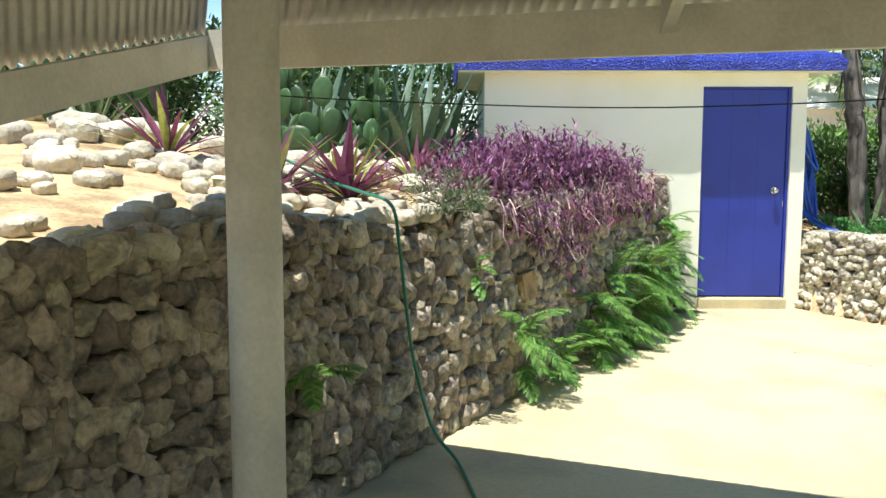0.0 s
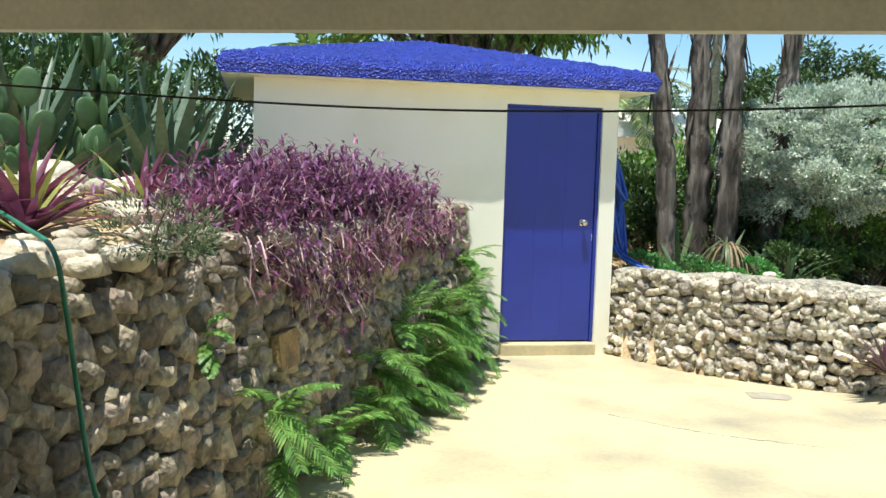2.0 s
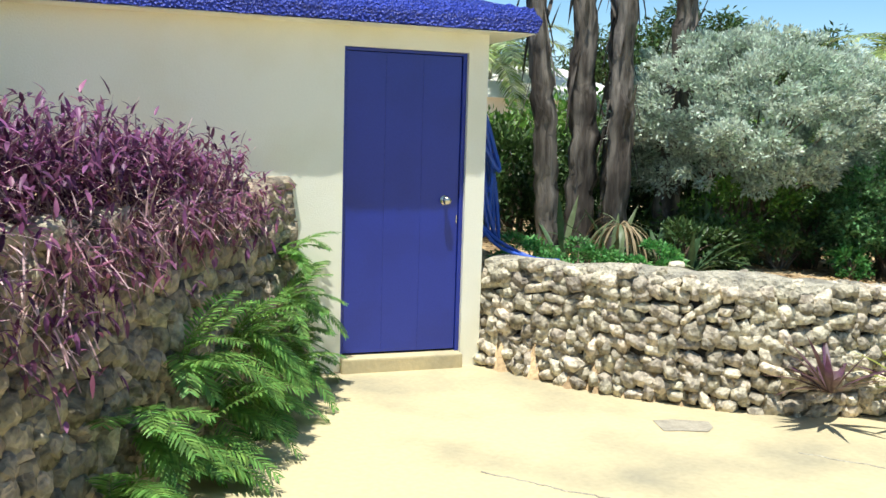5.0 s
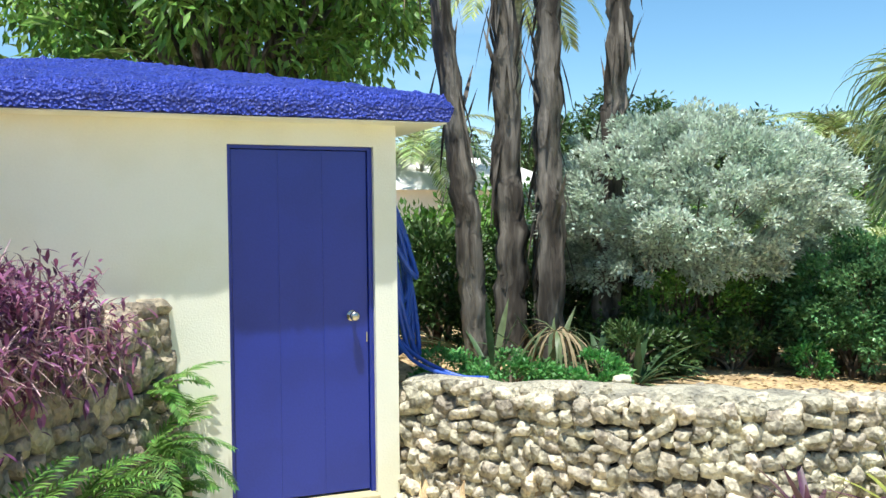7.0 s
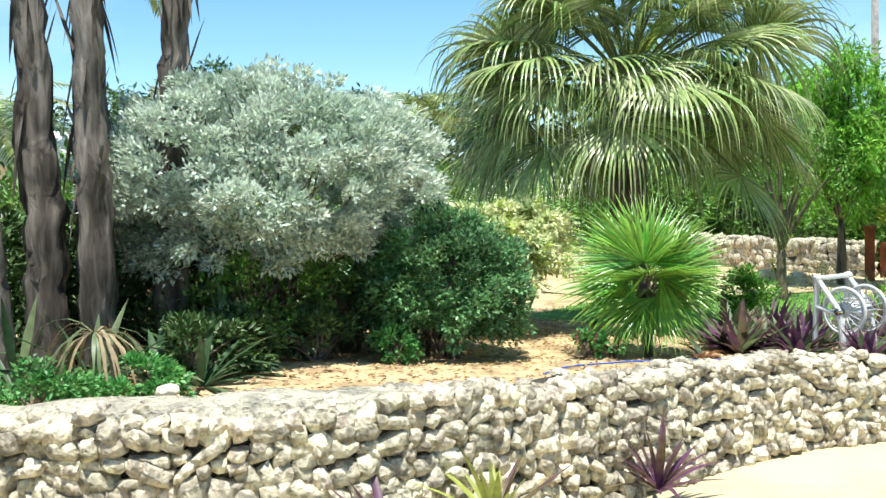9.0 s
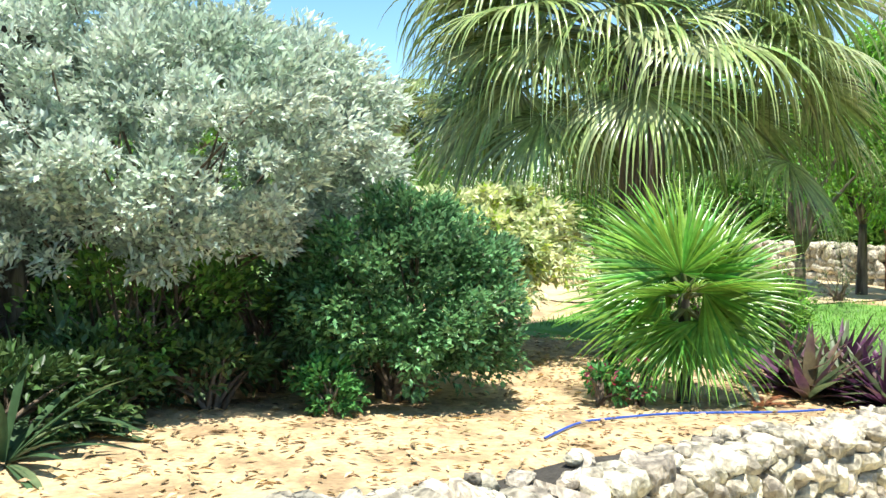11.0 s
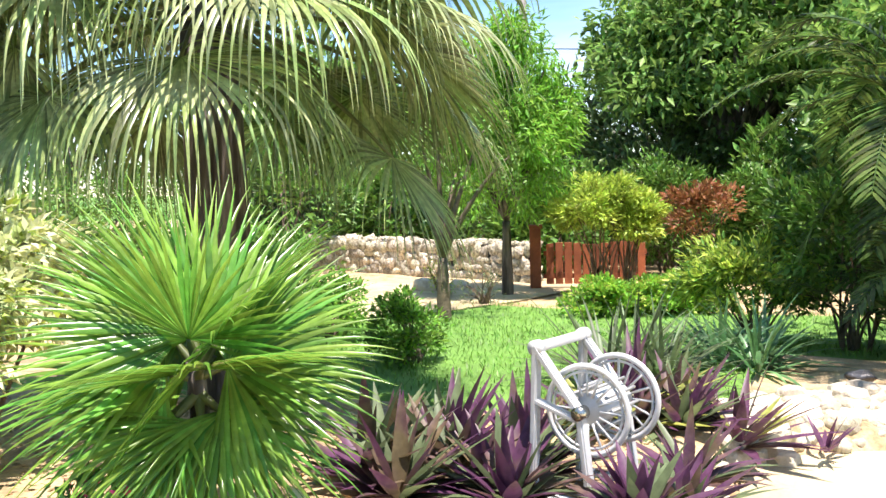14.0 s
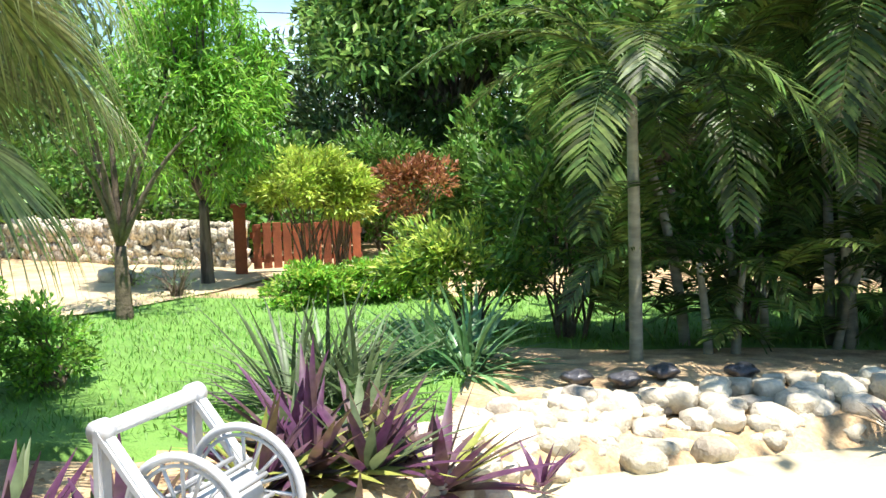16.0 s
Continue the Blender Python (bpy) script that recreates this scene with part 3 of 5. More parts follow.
def beam(p, q, h=0.19, w=0.06, lift=0.0):
    p, q = np.array(p, float), np.array(q, float)
    t = unit(q - p)
    s = unit(np.cross(t, (0, 0, 1))) * w / 2
    V = []
    for e in (p, q):
        for a, z in ((-1, 0), (1, 0), (1, h), (-1, h)):
            V.append(e + a * s + np.array([0, 0, z + lift]))
    return np.array(V), [(0, 1, 2, 3), (7, 6, 5, 4), (0, 4, 5, 1), (1, 5, 6, 2), (2, 6, 7, 3), (3, 7, 4, 0)]


gz_part("front_beam", *beam(A, Bq), M_white)
gz_part("side_beam", *beam(A + np.array([-0.02, 0, 0]), C, 0.17), M_white)


def rafter(p, lift=0.19):
    q = p + (APEXG - p) * 0.9
    return beam(p + (p - q) * 0.01, q, 0.12, 0.05, lift - 0.12)


for u in (0.02, 0.307, 0.62, 0.92):
    gz_part("rafter", *rafter(A + (Bq - A) * u), M_white)


def corrugated(p, q, apex, n=220, rows=8, amp=0.012, over=0.12):
    p, q, apex = map(np.array, (p, q, apex))
    inward = apex - (p + q) / 2
    V, F = [], []
    for k in range(rows):
        for i in range(n):
            u = i / (n - 1)
            e = p + (q - p) * u
            v = k / (rows - 1)
            x = e - unit(inward) * over + (apex - e + unit(inward) * over) * v
            V.append(x + np.array([0, 0, 0.235 + amp * math.cos(2 * math.pi * np.linalg.norm(q - p) * u / 0.076) * (1 - v)]))
    for k in range(rows - 1):
        for i in range(n - 1):
            a = k * n + i
            F.append((a, a + 1, a + n + 1, a + n))
    return np.array(V), F


for nm, p, q, cnt in (("roof_sheet", A, Bq, 700), ("roof_sheet", C, A, 380), ("roof_sheet", Bq, (4.5, -13.5, 1.95), 200), ("roof_sheet", (-6.0, -12.5, 1.49), C, 200), ("roof_sheet", (4.5, -13.5, 1.95), (-6.0, -12.5, 1.49), 200)):
    gz_part(nm, *corrugated(p, q, APEXG, cnt), M_sheet, "pale painted corrugated sheet", False)

# black cable strung between gazebo and garden
P = path_through([(-3.62, -4.98, 1.83), (-2.6, -5.31, 1.765), (-1.53, -5.66, 1.735), (-0.3, -6.06, 1.80), (1.5, -6.65, 2.0)], 10)
V, F = tube(P, 0.0027, 6)
tagged(ob_of("cable", mesh_of("cable", V, F, M_cable)), "thin black cable strung across the yard", "cable")

# ---- plants ----
def plant(name, x, y, label, category, group="", z=None):
    return empty(name, x, y, float(ground_z(x, y)) if z is None else z, label, category, group)


def rosette(name, x, y, label, n, L, W, mat, mat2=None, droop=0.5, lift=(0.2, 1.0), group="", z=None, category="plant", fold=0.3, share2=0.3, segs=5, belly=0.3, spread=0.03):
    """A clump of strap leaves from one crown; a share of them in a second colour."""
    ob = plant(name, x, y, label, category, group, z)
    D = dirs(n, *lift)
    B = D * np.array([1, 1, 0.2]) * spread
    Ls = L * rng.uniform(0.65, 1.1, n)
    k = int(n * share2) if mat2 else 0
    Ws, Dr = W * rng.uniform(0.75, 1.15, n), droop * rng.uniform(0.5, 1.4, n)
    if n > 46:
        V, F = blades(B, D, Ls, Ws, Dr, segs, belly, fold)
        ob_of("foliage", mesh_of("foliage", V, F, mat), ob)["kind"] = "stuff"
        return ob
    for i in range(n):
        V, F = blades(B[i:i + 1], D[i:i + 1], Ls[i], Ws[i], Dr[i], segs, belly, fold)
        ob_of("leaf", mesh_of("leaf", V, F, mat2 if i < k else mat), ob)
    return ob


def bush(name, x, y, label, centre_z, radii, n, L, W, mat, group="", stems=6, clumps=26, category="shrub", z=None, stem_mat=None, shell=0.55, droopy=0.0, mat2=None, share2=0.15, n_up=0.35, puff=(0.2, 0.42)):
    """A shrub: forked stems and a crown of leaves gathered in clumps with gaps."""
    ob = plant(name, x, y, label, category, group, z)
    gz0 = ob.matrix_basis.translation.z
    cz = centre_z - gz0
    R = np.array(radii, float)
    cd = dirs(clumps, -0.75, 1.0)
    cc = cd * R * rng.uniform(shell, 0.95, (clumps, 1)) + np.array([0, 0, cz])
    pieces = []
    for k in range(stems):
        a = rng.uniform(0, 6.28)
        b0 = np.array([math.cos(a), math.sin(a), 0]) * rng.uniform(0.02, 0.16) * R[0]
        for t in rng.integers(clumps, size=3):
            tip = cc[t]
            pieces.append(tube(bez(b0 - np.array([0, 0, 0.05]), b0 * 2 + np.array([0, 0, cz * 0.5]), tip, 7), np.linspace(0.018, 0.004, 7) * max(1, R[2]), 5))
    V, F = merge(pieces)
    ob_of("branchwork", mesh_of("branchwork", V, F, stem_mat or M_bark2), ob)
    which = rng.integers(clumps, size=n)
    cr = rng.uniform(*puff, clumps)[which][:, None] * R
    off = dirs(n)
    P = cc[which] + off * cr * rng.uniform(0.4, 1.0, (n, 1))
    keep = P[:, 2] > 0.03
    P, off = P[keep], off[keep]
    n = len(P)
    outw = unit(P - np.array([0, 0, cz]))
    D = unit(outw * 0.6 + off * 0.5 + rng.normal(0, 0.45, (n, 3)) + np.array([0, 0, n_up - droopy]))
    N = unit(np.array([0, 0, 1.0]) + rng.normal(0, 0.5, (n, 3)))
    k = int(n * share2) if mat2 else 0
    Ls = L * rng.uniform(0.7, 1.25, n)
    for nm, sl, mt in (("crown", slice(k, n), mat), ("pale_foliage", slice(0, k), mat2)):
        if mt and sl.stop > (sl.start or 0):
            V, F = leaves(P[sl], D[sl], N[sl], Ls[sl], W * rng.uniform(0.7, 1.2, n)[sl])
            ob_of(nm, mesh_of(nm, V, F, mt), ob)
    return ob


def tree(name, x, y, label, height, crown_r, n, L, W, mat, trunk_r=0.12, crown_z=None, group="", clumps=30, droopy=0.0, lean=(0, 0), bark=None, squash=0.8, z=None, fork=0.45):
    ob = plant(name, x, y, label, "tree", group, z)
    cz = crown_z if crown_z else height * 0.68
    top = np.array([lean[0], lean[1], cz])
    f0 = np.array([lean[0] * 0.3, lean[1] * 0.3, cz * fork])
    V, F = tube(np.vstack([bez((0, 0, -0.1), (lean[0] * .1, lean[1] * .1, cz * fork * .5), f0, 7)]), np.linspace(trunk_r * 1.25, trunk_r * 0.75, 7), 10)
    trunk = ob_of("trunk", mesh_of("trunk", V, F, bark or M_bark), ob)
    R = np.array([crown_r, crown_r, crown_r * squash])
    cc = dirs(clumps, -0.7, 1.0) * R * rng.uniform(0.45, 1.0, (clumps, 1)) + top
    pieces = []
    for c in cc[: max(8, clumps // 2)]:
        pieces.append(tube(bez(f0, (f0 + c) / 2 + np.array([0, 0, 0.25 * cz * (1 - fork)]), c, 7), np.linspace(trunk_r * 0.5, 0.012, 7), 6))
    V, F = merge(pieces)
    ob_of("branchwork", mesh_of("branchwork", V, F, bark or M_bark), ob)
    which = rng.integers(clumps, size=n)
    off = dirs(n)
    P = cc[which] + off * (rng.uniform(0.18, 0.36, clumps)[which])[:, None] * R * rng.uniform(0.35, 1, (n, 1))
    D = unit(off * 0.6 + rng.normal(0, 0.5, (n, 3)) + np.array([0, 0, -droopy]))
    N = unit(np.array([0, 0, 1.0]) + rng.normal(0, 0.55, (n, 3)))
    V, F = leaves(P, D, N, L * rng.uniform(0.7, 1.25, n), W * rng.uniform(0.7, 1.2, n))
    ob_of("crown", mesh_of("crown", V, F, mat), ob)
    return ob


def fan_leaf(hub, axis, side, r, n=44, spread=300, droop=0.8, w=1.0, fused=0.5, late=1.6, taper=1.0):
    """A pleated fan: segments round the hub in the plane of axis and side, joined near the hub, split and hanging at the tips."""
    a = np.radians(np.linspace(-spread / 2, spread / 2, n) + rng.normal(0, 0.9, n))
    axis, side = unit(np.asarray(axis)), unit(np.asarray(side))
    D = np.cos(a)[:, None] * axis + np.sin(a)[:, None] * side
    nrm = np.cross(axis, side)
    D = unit(D + nrm * 0.10 + np.abs(np.sin(a / 2))[:, None] * nrm * -0.12)
    Ls = r * (0.72 + 0.28 * np.cos(a / 2)) * rng.uniform(0.93, 1.05, n)
    W = 2 * math.tan(math.radians(spread / n / 2)) * Ls * fused * 1.12 * w
    return blades(np.tile(hub, (n, 1)), D, Ls, W, droop * rng.uniform(0.6, 1.4, n), 9, fused, 0.45, up=np.tile(nrm, (n, 1)), tip=0.04, base=0.05, late=late, taper=taper)


def fan_palm(name, x, y, label, trunk_h, trunk_r, leaves_at, petiole, r, mat, droop, spread=290, segs=40, w=1.0, pet_droop=0.35, wild=0.12, fused=0.5, late=1.6, taper=1.0):
    """leaves_at: for each leaf its compass turn, its lift and its roll about the stalk, in degrees."""
    ob = plant(name, x, y, label, "palm tree")
    V, F = tube([(0, 0, -0.1), (0.01, 0, trunk_h * 0.5), (0, 0.01, trunk_h)], [trunk_r * 1.2, trunk_r, trunk_r * 0.9], 14)
    ob_of("trunk", mesh_of("trunk", V, F, M_bark), ob)
    for turn, lift, roll in leaves_at:
        az, el, ro = radians(turn), radians(lift), radians(roll)
        u = min(max((el + 0.7) / 2.0, 0), 1)
        d = np.array([math.cos(az) * math.cos(el), math.sin(az) * math.cos(el), math.sin(el)])
        b = np.array([0, 0, trunk_h - 0.12 * (1 - u)])
        pl = petiole * rng.uniform(0.8, 1.1)
        hub = b + d * pl + np.array([0, 0, -pet_droop * pl * (1 - u * 0.7)])
        pet = tube(bez(b, b + d * pl * 0.6, hub, 8), np.linspace(0.022, 0.010, 8), 5)
        ax = unit(hub - (b + d * pl * 0.55))
        sd = unit(np.cross(ax, (0, 0, 1)))
        sd = unit(sd * math.cos(ro) - np.cross(sd, ax) * math.sin(ro) + rng.normal(0, wild, 3))
        V, F = fan_leaf(hub, ax, sd, r * rng.uniform(0.9, 1.1) * (1 - 0.42 * max(0, -el)), segs, spread, droop * (1.15 - 0.4 * u) * rng.uniform(0.7, 1.3), w, fused, late, taper)
        frond = ob_of("frond", mesh_of("frond", V, F, mat), ob)
        ob_of("stalk", mesh_of("stalk", *pet, M_stalk), frond, "olive green leaf stalk")
    return ob


def feather(base, d, L, n, leaf, width, droop, mat_pieces):
    """A pinnate frond: a curved rib and two rows of leaflets."""
    p, v, pts, tans = np.array(base, float), unit(np.array(d, float)), [], []
    steps = 14
    for k in range(steps + 1):
        pts.append(p.copy())
        tans.append(v.copy())
        v = unit(v + np.array([0, 0, -droop / steps]))
        p = p + v * L / steps
    pts, tans = np.array(pts), np.array(tans)
    mat_pieces.append(tube(pts, np.linspace(0.011, 0.003, len(pts)) * max(0.4, L / 1.6), 4, False))
    u = np.linspace(0.14, 0.99, n)
    i = u * steps
    B = np.stack([np.interp(i, range(steps + 1), pts[:, c]) for c in range(3)], 1)
    T = unit(np.stack([np.interp(i, range(steps + 1), tans[:, c]) for c in range(3)], 1))
    S = unit(np.cross(T, (0, 0, 1)) + 1e-5)
    U = np.cross(S, T)
    ll = leaf * (0.35 + 0.65 * np.sin(np.pi * (0.12 + 0.83 * u)))
    for sgn in (-1, 1):
        D = unit(S * sgn + T * 0.75 + U * 0.25 + rng.normal(0, 0.06, (n, 3)))
        mat_pieces.append(blades(B, D, ll * rng.uniform(0.9, 1.1, n), width, 0.55, 3, 0.35, 0, up=U))


def fern(x, y, z, label, n, L, toward, mat=M_fern):
    ob = empty("fern", x, y, z, label, "fern", "ferns on the stone wall")
    for k in range(n):
        P = []
        a = math.atan2(toward[1], toward[0]) + rng.normal(0, 0.85)
        el = rng.uniform(0.0, 1.1)
        d = (math.cos(a) * math.cos(el), math.sin(a) * math.cos(el), math.sin(el))
        feather(rng.normal(0, 0.03, 3), d, L * rng.uniform(0.5, 0.95), 19, L * 0.21, 0.014, rng.uniform(0.8, 1.7), P)
        V, F = merge(P)
        ob_of("frond", mesh_of("frond", V, F, mat), ob)
    return ob


# -- terrace above the left wall --
def boulder_mesh(k):
    me = stone_mesh(400 + k, M_boulder, 3, 0.72, 0.6, True)
    me.name = "boulder"
    return me


BOULD = [boulder_mesh(k) for k in range(8)]


def boulder(name, x, y, s, label, category, group, z=None, flat=0.65):
    ob = new(name, BOULD[int(rng.integers(8))])
    zz = (float(ground_z(x, y)) if z is None else z) + s * flat * 0.32
    ob.matrix_basis = pose(x, y, zz, rng.normal(0, 8), rng.normal(0, 8), rng.uniform(0, 360)) @ Matrix.Diagonal((s * rng.uniform(0.9, 1.25), s, s * flat, 1))
    return tagged(ob, label, category, group)


for k in range(175):
    u, v = rng.uniform(0, 1), rng.uniform(0.3, 4.4)
    y0 = -2.4 - 3.2 * u
    x0 = -0.23 + 0.535 * y0
    boulder("boulder", x0 - v * 0.894, y0 + v * 0.447, rng.uniform(0.09, 0.18 if v < 1.5 else 0.27), "pale rounded boulder on the raised terrace", "boulder", "terrace boulders")
for k in range(30):
    y0 = -1.0 - k * 0.19 + rng.normal(0, 0.05)
    boulder("boulder", -0.23 + 0.535 * y0 - 0.2 + rng.normal(0, 0.03), y0, rng.uniform(0.1, 0.17), "pale boulder along the wall top", "boulder", "terrace boulders", z=1.19)
small = np.random.default_rng(77)
for k in range(92):
    y0, v = small.uniform(-6.2, -1.9), small.uniform(0.12, 2.2)
    s = small.uniform(0.09, 0.17)
    ob = new("boulder", BOULD[int(small.integers(8))])
    x, y = -0.23 + 0.535 * y0 - v * 0.894, y0 + v * 0.447
    ob.matrix_basis = pose(x, y, float(ground_z(x, y)) + s * 0.2, 0, 0, small.uniform(0, 360)) @ Matrix.Diagonal((s * 1.15, s, s * 0.65, 1))
    tagged(ob, "pale rounded boulder on the raised terrace", "boulder", "terrace boulders")
for x, y, L in ((-3.05, -3.55, 0.5), (-3.5, -3.6, 0.58), (-4.3, -3.0, 0.6), (-3.15, -3.1, 0.42), (-2.7, -2.5, 0.4)):
    rosette("bromeliad", x, y, "bronze purple bromeliad with yellow striped leaves", 32, L, 0.055, M_brom, M_rhoeo_g, 0.5, (0.3, 1.0), "terrace bromeliads")
for x, y, L in ((-2.78, -0.35, 1.2), (-3.1, 0.3, 1.4), (-3.8, -0.4, 1.4), (-2.6, 0.75, 1.1), (-3.6, 0.9, 1.2), (-3.1, 1.6, 1.3)):
    rosette("agave", x, y, "large grey-green agave with sword leaves", 46, L, 0.11, M_agave, None, 0.10, (0.1, 1.0), "agaves", fold=0.25, belly=0.45, spread=0.08)


def cactus(x, y, n, s):
    ob = plant("prickly_pear", x, y, "prickly pear cactus with oval green pads", "cactus", "prickly pears")
    bases = [(np.array([0, 0, 0.0]), 0.0)]
    for k in range(n):
        b, lean = bases[int(rng.integers(len(bases)))]
        a, tilt = rng.uniform(0, 180), rng.normal(lean, 28)
        bm = bmesh.new()
        bmesh.ops.create_uvsphere(bm, u_segments=10, v_segments=7, radius=0.5)
        m = Matrix.Translation(b) @ Euler((0, radians(tilt), radians(a))).to_matrix().to_4x4() @ Matrix.Diagonal((s * 0.72, s * 0.12, s, 1)) @ Matrix.Translation((0, 0, 0.46))
        bmesh.ops.transform(bm, matrix=m, verts=bm.verts)
        part("pad", bm, M_cactus, ob, flat=False)
        bases.append((np.array(m @ Vector((rng.normal(0, 0.15), 0, 0.45))), tilt))
    return ob


for x, y, n, s in ((-3.3, -0.95, 14, 0.28), (-3.6, -1.45, 14, 0.28), (-3.5, -1.7, 12, 0.25), (-4.0, -1.4, 14, 0.27), (-4.8, -1.6, 18, 0.3), (-5.4, -2.2, 16, 0.28), (-3.05, -1.5, 9, 0.23)):
    cactus(x, y, n, s)
for x, y, r in ((-3.6, 1.9, 1.0), (-4.8, 0.9, 1.0), (-5.8, 0.0, 1.0), (-6.8, -1.2, 0.9), (-4.2, 3.0, 1.2), (-2.6, 3.6, 1.0)):
    bush("terrace_shrub", x, y, "leafy green shrub at the back of the terrace", float(ground_z(x, y)) + r * 0.75, (r, r, r * 0.9), int(3600 * r), 0.1, 0.045, M_far, "terrace shrubs", clumps=40)
for x, y, L in ((-5.4, -1.4, 0.8), (-5.0, -0.9, 0.9), (-6.2, -2.2, 0.7)):
    rosette("spiky_plant", x, y, "spiky green rosette among the rocks", 44, L, 0.04, M_strap, None, 0.4, (0.1, 1.0), "spiky plants")

# purple trailing plant over the wall
pur = plant("trailing_plant", -1.3, -1.9, "purple trailing plant spilling over the stone wall", "plant", z=1.22)
n = 3000
u = np.clip(rng.beta(1.15, 1.15, n), 0, 1)
yy = -3.42 + 2.72 * u
v = rng.normal(-0.25, 0.27, n)
hang = v > -0.03
hgt = 0.31 * np.sin(np.pi * np.clip(u * 0.92 + 0.06, 0, 1)) ** 0.6
zz = np.where(hang, -rng.uniform(0, 1, n) ** 1.5 * (0.16 + 0.34 * np.exp(-((u - 0.3) / 0.16) ** 2)) + 0.05, rng.uniform(0.0, 1, n) ** 0.8 * hgt)
v = np.where(hang, rng.uniform(-0.04, 0.10, n), np.clip(v, -0.95, 0.1))
xx = -0.23 + 0.535 * yy + v * 0.882 - 0.1
P = np.stack([xx + 1.3, yy - v * 0.472 + 1.9, zz], 1)
D = unit(rng.normal(0, 0.85, (n, 3)) + np.where(hang, -0.5, 0.5)[:, None] * np.array([0, 0, 1]) + np.array([0.25, -0.12, 0]))
V, F = blades(P, D, rng.uniform(0.10, 0.26, n), 0.008, 0.5, 3, 0.5, 0, base=0.9, tip=0.6)
ob_of("stem_tangle", mesh_of("stem_tangle", V, F, M_purple_dry), pur, "pale faded trailing stems")
low = zz < 0.06
Pd = np.repeat(P[low], 1, 0) + rng.normal(0, 0.04, (low.sum(), 3))
V, F = blades(Pd, dirs(len(Pd)), rng.uniform(0.05, 0.14, len(Pd)), 0.010, 0.5, 2, 0.4, 0)
ob_of("dry_foliage", mesh_of("dry_foliage", V, F, M_purple_dry), pur, "dry pale withered leaves")
m = 4
keep = np.repeat(rng.random(n) < np.where(zz > 0.05, 1.0, 0.45), m)
PL = (P[:, None] + D[:, None] * rng.uniform(0.04, 0.25, (n, m))[..., None]).reshape(-1, 3)[keep]
DL = unit(np.repeat(D, m, 0)[keep] * 0.45 + rng.normal(0, 0.75, (keep.sum(), 3)))
V, F = blades(PL, DL, rng.uniform(0.045, 0.09, len(PL)), 0.02, 0.6, 3, 0.35, 0.3)
ob_of("foliage", mesh_of("foliage", V, F, M_purple), pur)
# small grey herb hanging next to it
bush("herb", -2.45, -4.0, "fine-leaved grey-green herb on the wall top", 1.3, (0.26, 0.3, 0.17), 1800, 0.035, 0.008, M_strap, stems=4, clumps=14, z=1.2)

# ferns out of the wall
FERNS = [(-3.35, 0.42, 9, 0.5), (-3.2, 0.15, 8, 0.45), (-2.75, 0.1, 8, 0.45), (-2.3, 0.12, 11, 0.55), (-2.1, 0.35, 11, 0.55), (-1.8, 0.12, 11, 0.55), (-1.65, 0.55, 11, 0.55), (-1.45, 0.25, 12, 0.6), (-1.2, 0.5, 12, 0.6), (-1.0, 0.12, 11, 0.55), (-0.85, 0.45, 11, 0.55), (-0.65, 0.2, 10, 0.5), (-0.5, 0.6, 9, 0.45), (-0.35, 0.3, 9, 0.45), (-0.3, 0.85, 8, 0.4), (-0.2, 0.55, 8, 0.4), (-0.22, 0.12, 8, 0.42), (-3.75, 0.85, 5, 0.22), (-5.2, 0.6, 5, 0.35)]
for y0, h, cnt, L in FERNS:
    fern(-0.23 + 0.535 * y0 + 0.01 - 0.07 * h, y0, h, "bright green fern growing from the stone wall", cnt, L, (0.882, -0.472))

# green hose down the left wall
P = path_through([(-3.5, -3.2, 1.5), (-3.17, -3.6, 1.38), (-2.91, -4.19, 1.34), (-2.73, -4.62, 1.3), (-2.69, -4.62, 1.1), (-2.66, -4.58, 0.8), (-2.62, -4.55, 0.5), (-2.53, -4.5, 0.15), (-2.4, -4.65, 0.02), (-2.3, -5.3, 0.02)], 8)
V, F = tube(P, 0.009, 8)
tagged(ob_of("garden_hose", mesh_of("garden_hose", V, F, M_rubber_g)), "thin green hose running down the stone wall", "hose")
bm = bmesh.new()
bmesh.ops.create_cube(bm, size=1.0, matrix=Matrix.LocRotScale((-1.95, -3.13, 0.68), Euler((radians(-6), radians(-4), radians(61.9))), (0.2, 0.06, 0.18)))
slab = part("slab", bm, M_slab, None)
tagged(slab, "flat brown stone slab set in the wall", "stone slab")

# blue hose coil on the shed's side
hose = empty("hose_coil", 1.02, 0.5, 1.95, "coiled blue hose hanging from the shed wall", "hose")
P = []
for k in range(7):
    dx, dy, low = 0.03 + 0.018 * (k % 3), rng.uniform(-0.05, 0.05), rng.uniform(0.55, 1.15)
    P.append(tube(path_through([(dx, dy - 0.02, -0.02), (dx + 0.03, dy - 0.07, -low * 0.5), (dx + 0.05 + 0.03 * k, dy - 0.03, -low), (dx + 0.2, dy + 0.07, -low * 0.6), (dx + 0.03, dy + 0.04, -0.0)], 7), 0.017, 7))
P.append(tube(path_through([(0.05, -0.05, -0.9), (0.16, -0.25, -1.12), (0.35, -0.5, -1.2), (0.5, -0.62, -1.2)], 8), 0.014, 6))
P.append(tube(path_through([(0.08, -0.02, -0.95), (0.2, -0.2, -1.1), (0.37, -0.42, -1.2), (0.56, -0.5, -1.22)], 8), 0.014, 6))
for V, F in P:
    ob_of("hose_loop", mesh_of("hose_loop", V, F, M_hose_b), hose)
V, F = tube([(-0.05, 0, 0.0), (0.12, 0, 0.0), (0.13, 0, 0.04)], 0.01, 6)
ob_of("hook", mesh_of("hook", V, F, M_metal), hose)

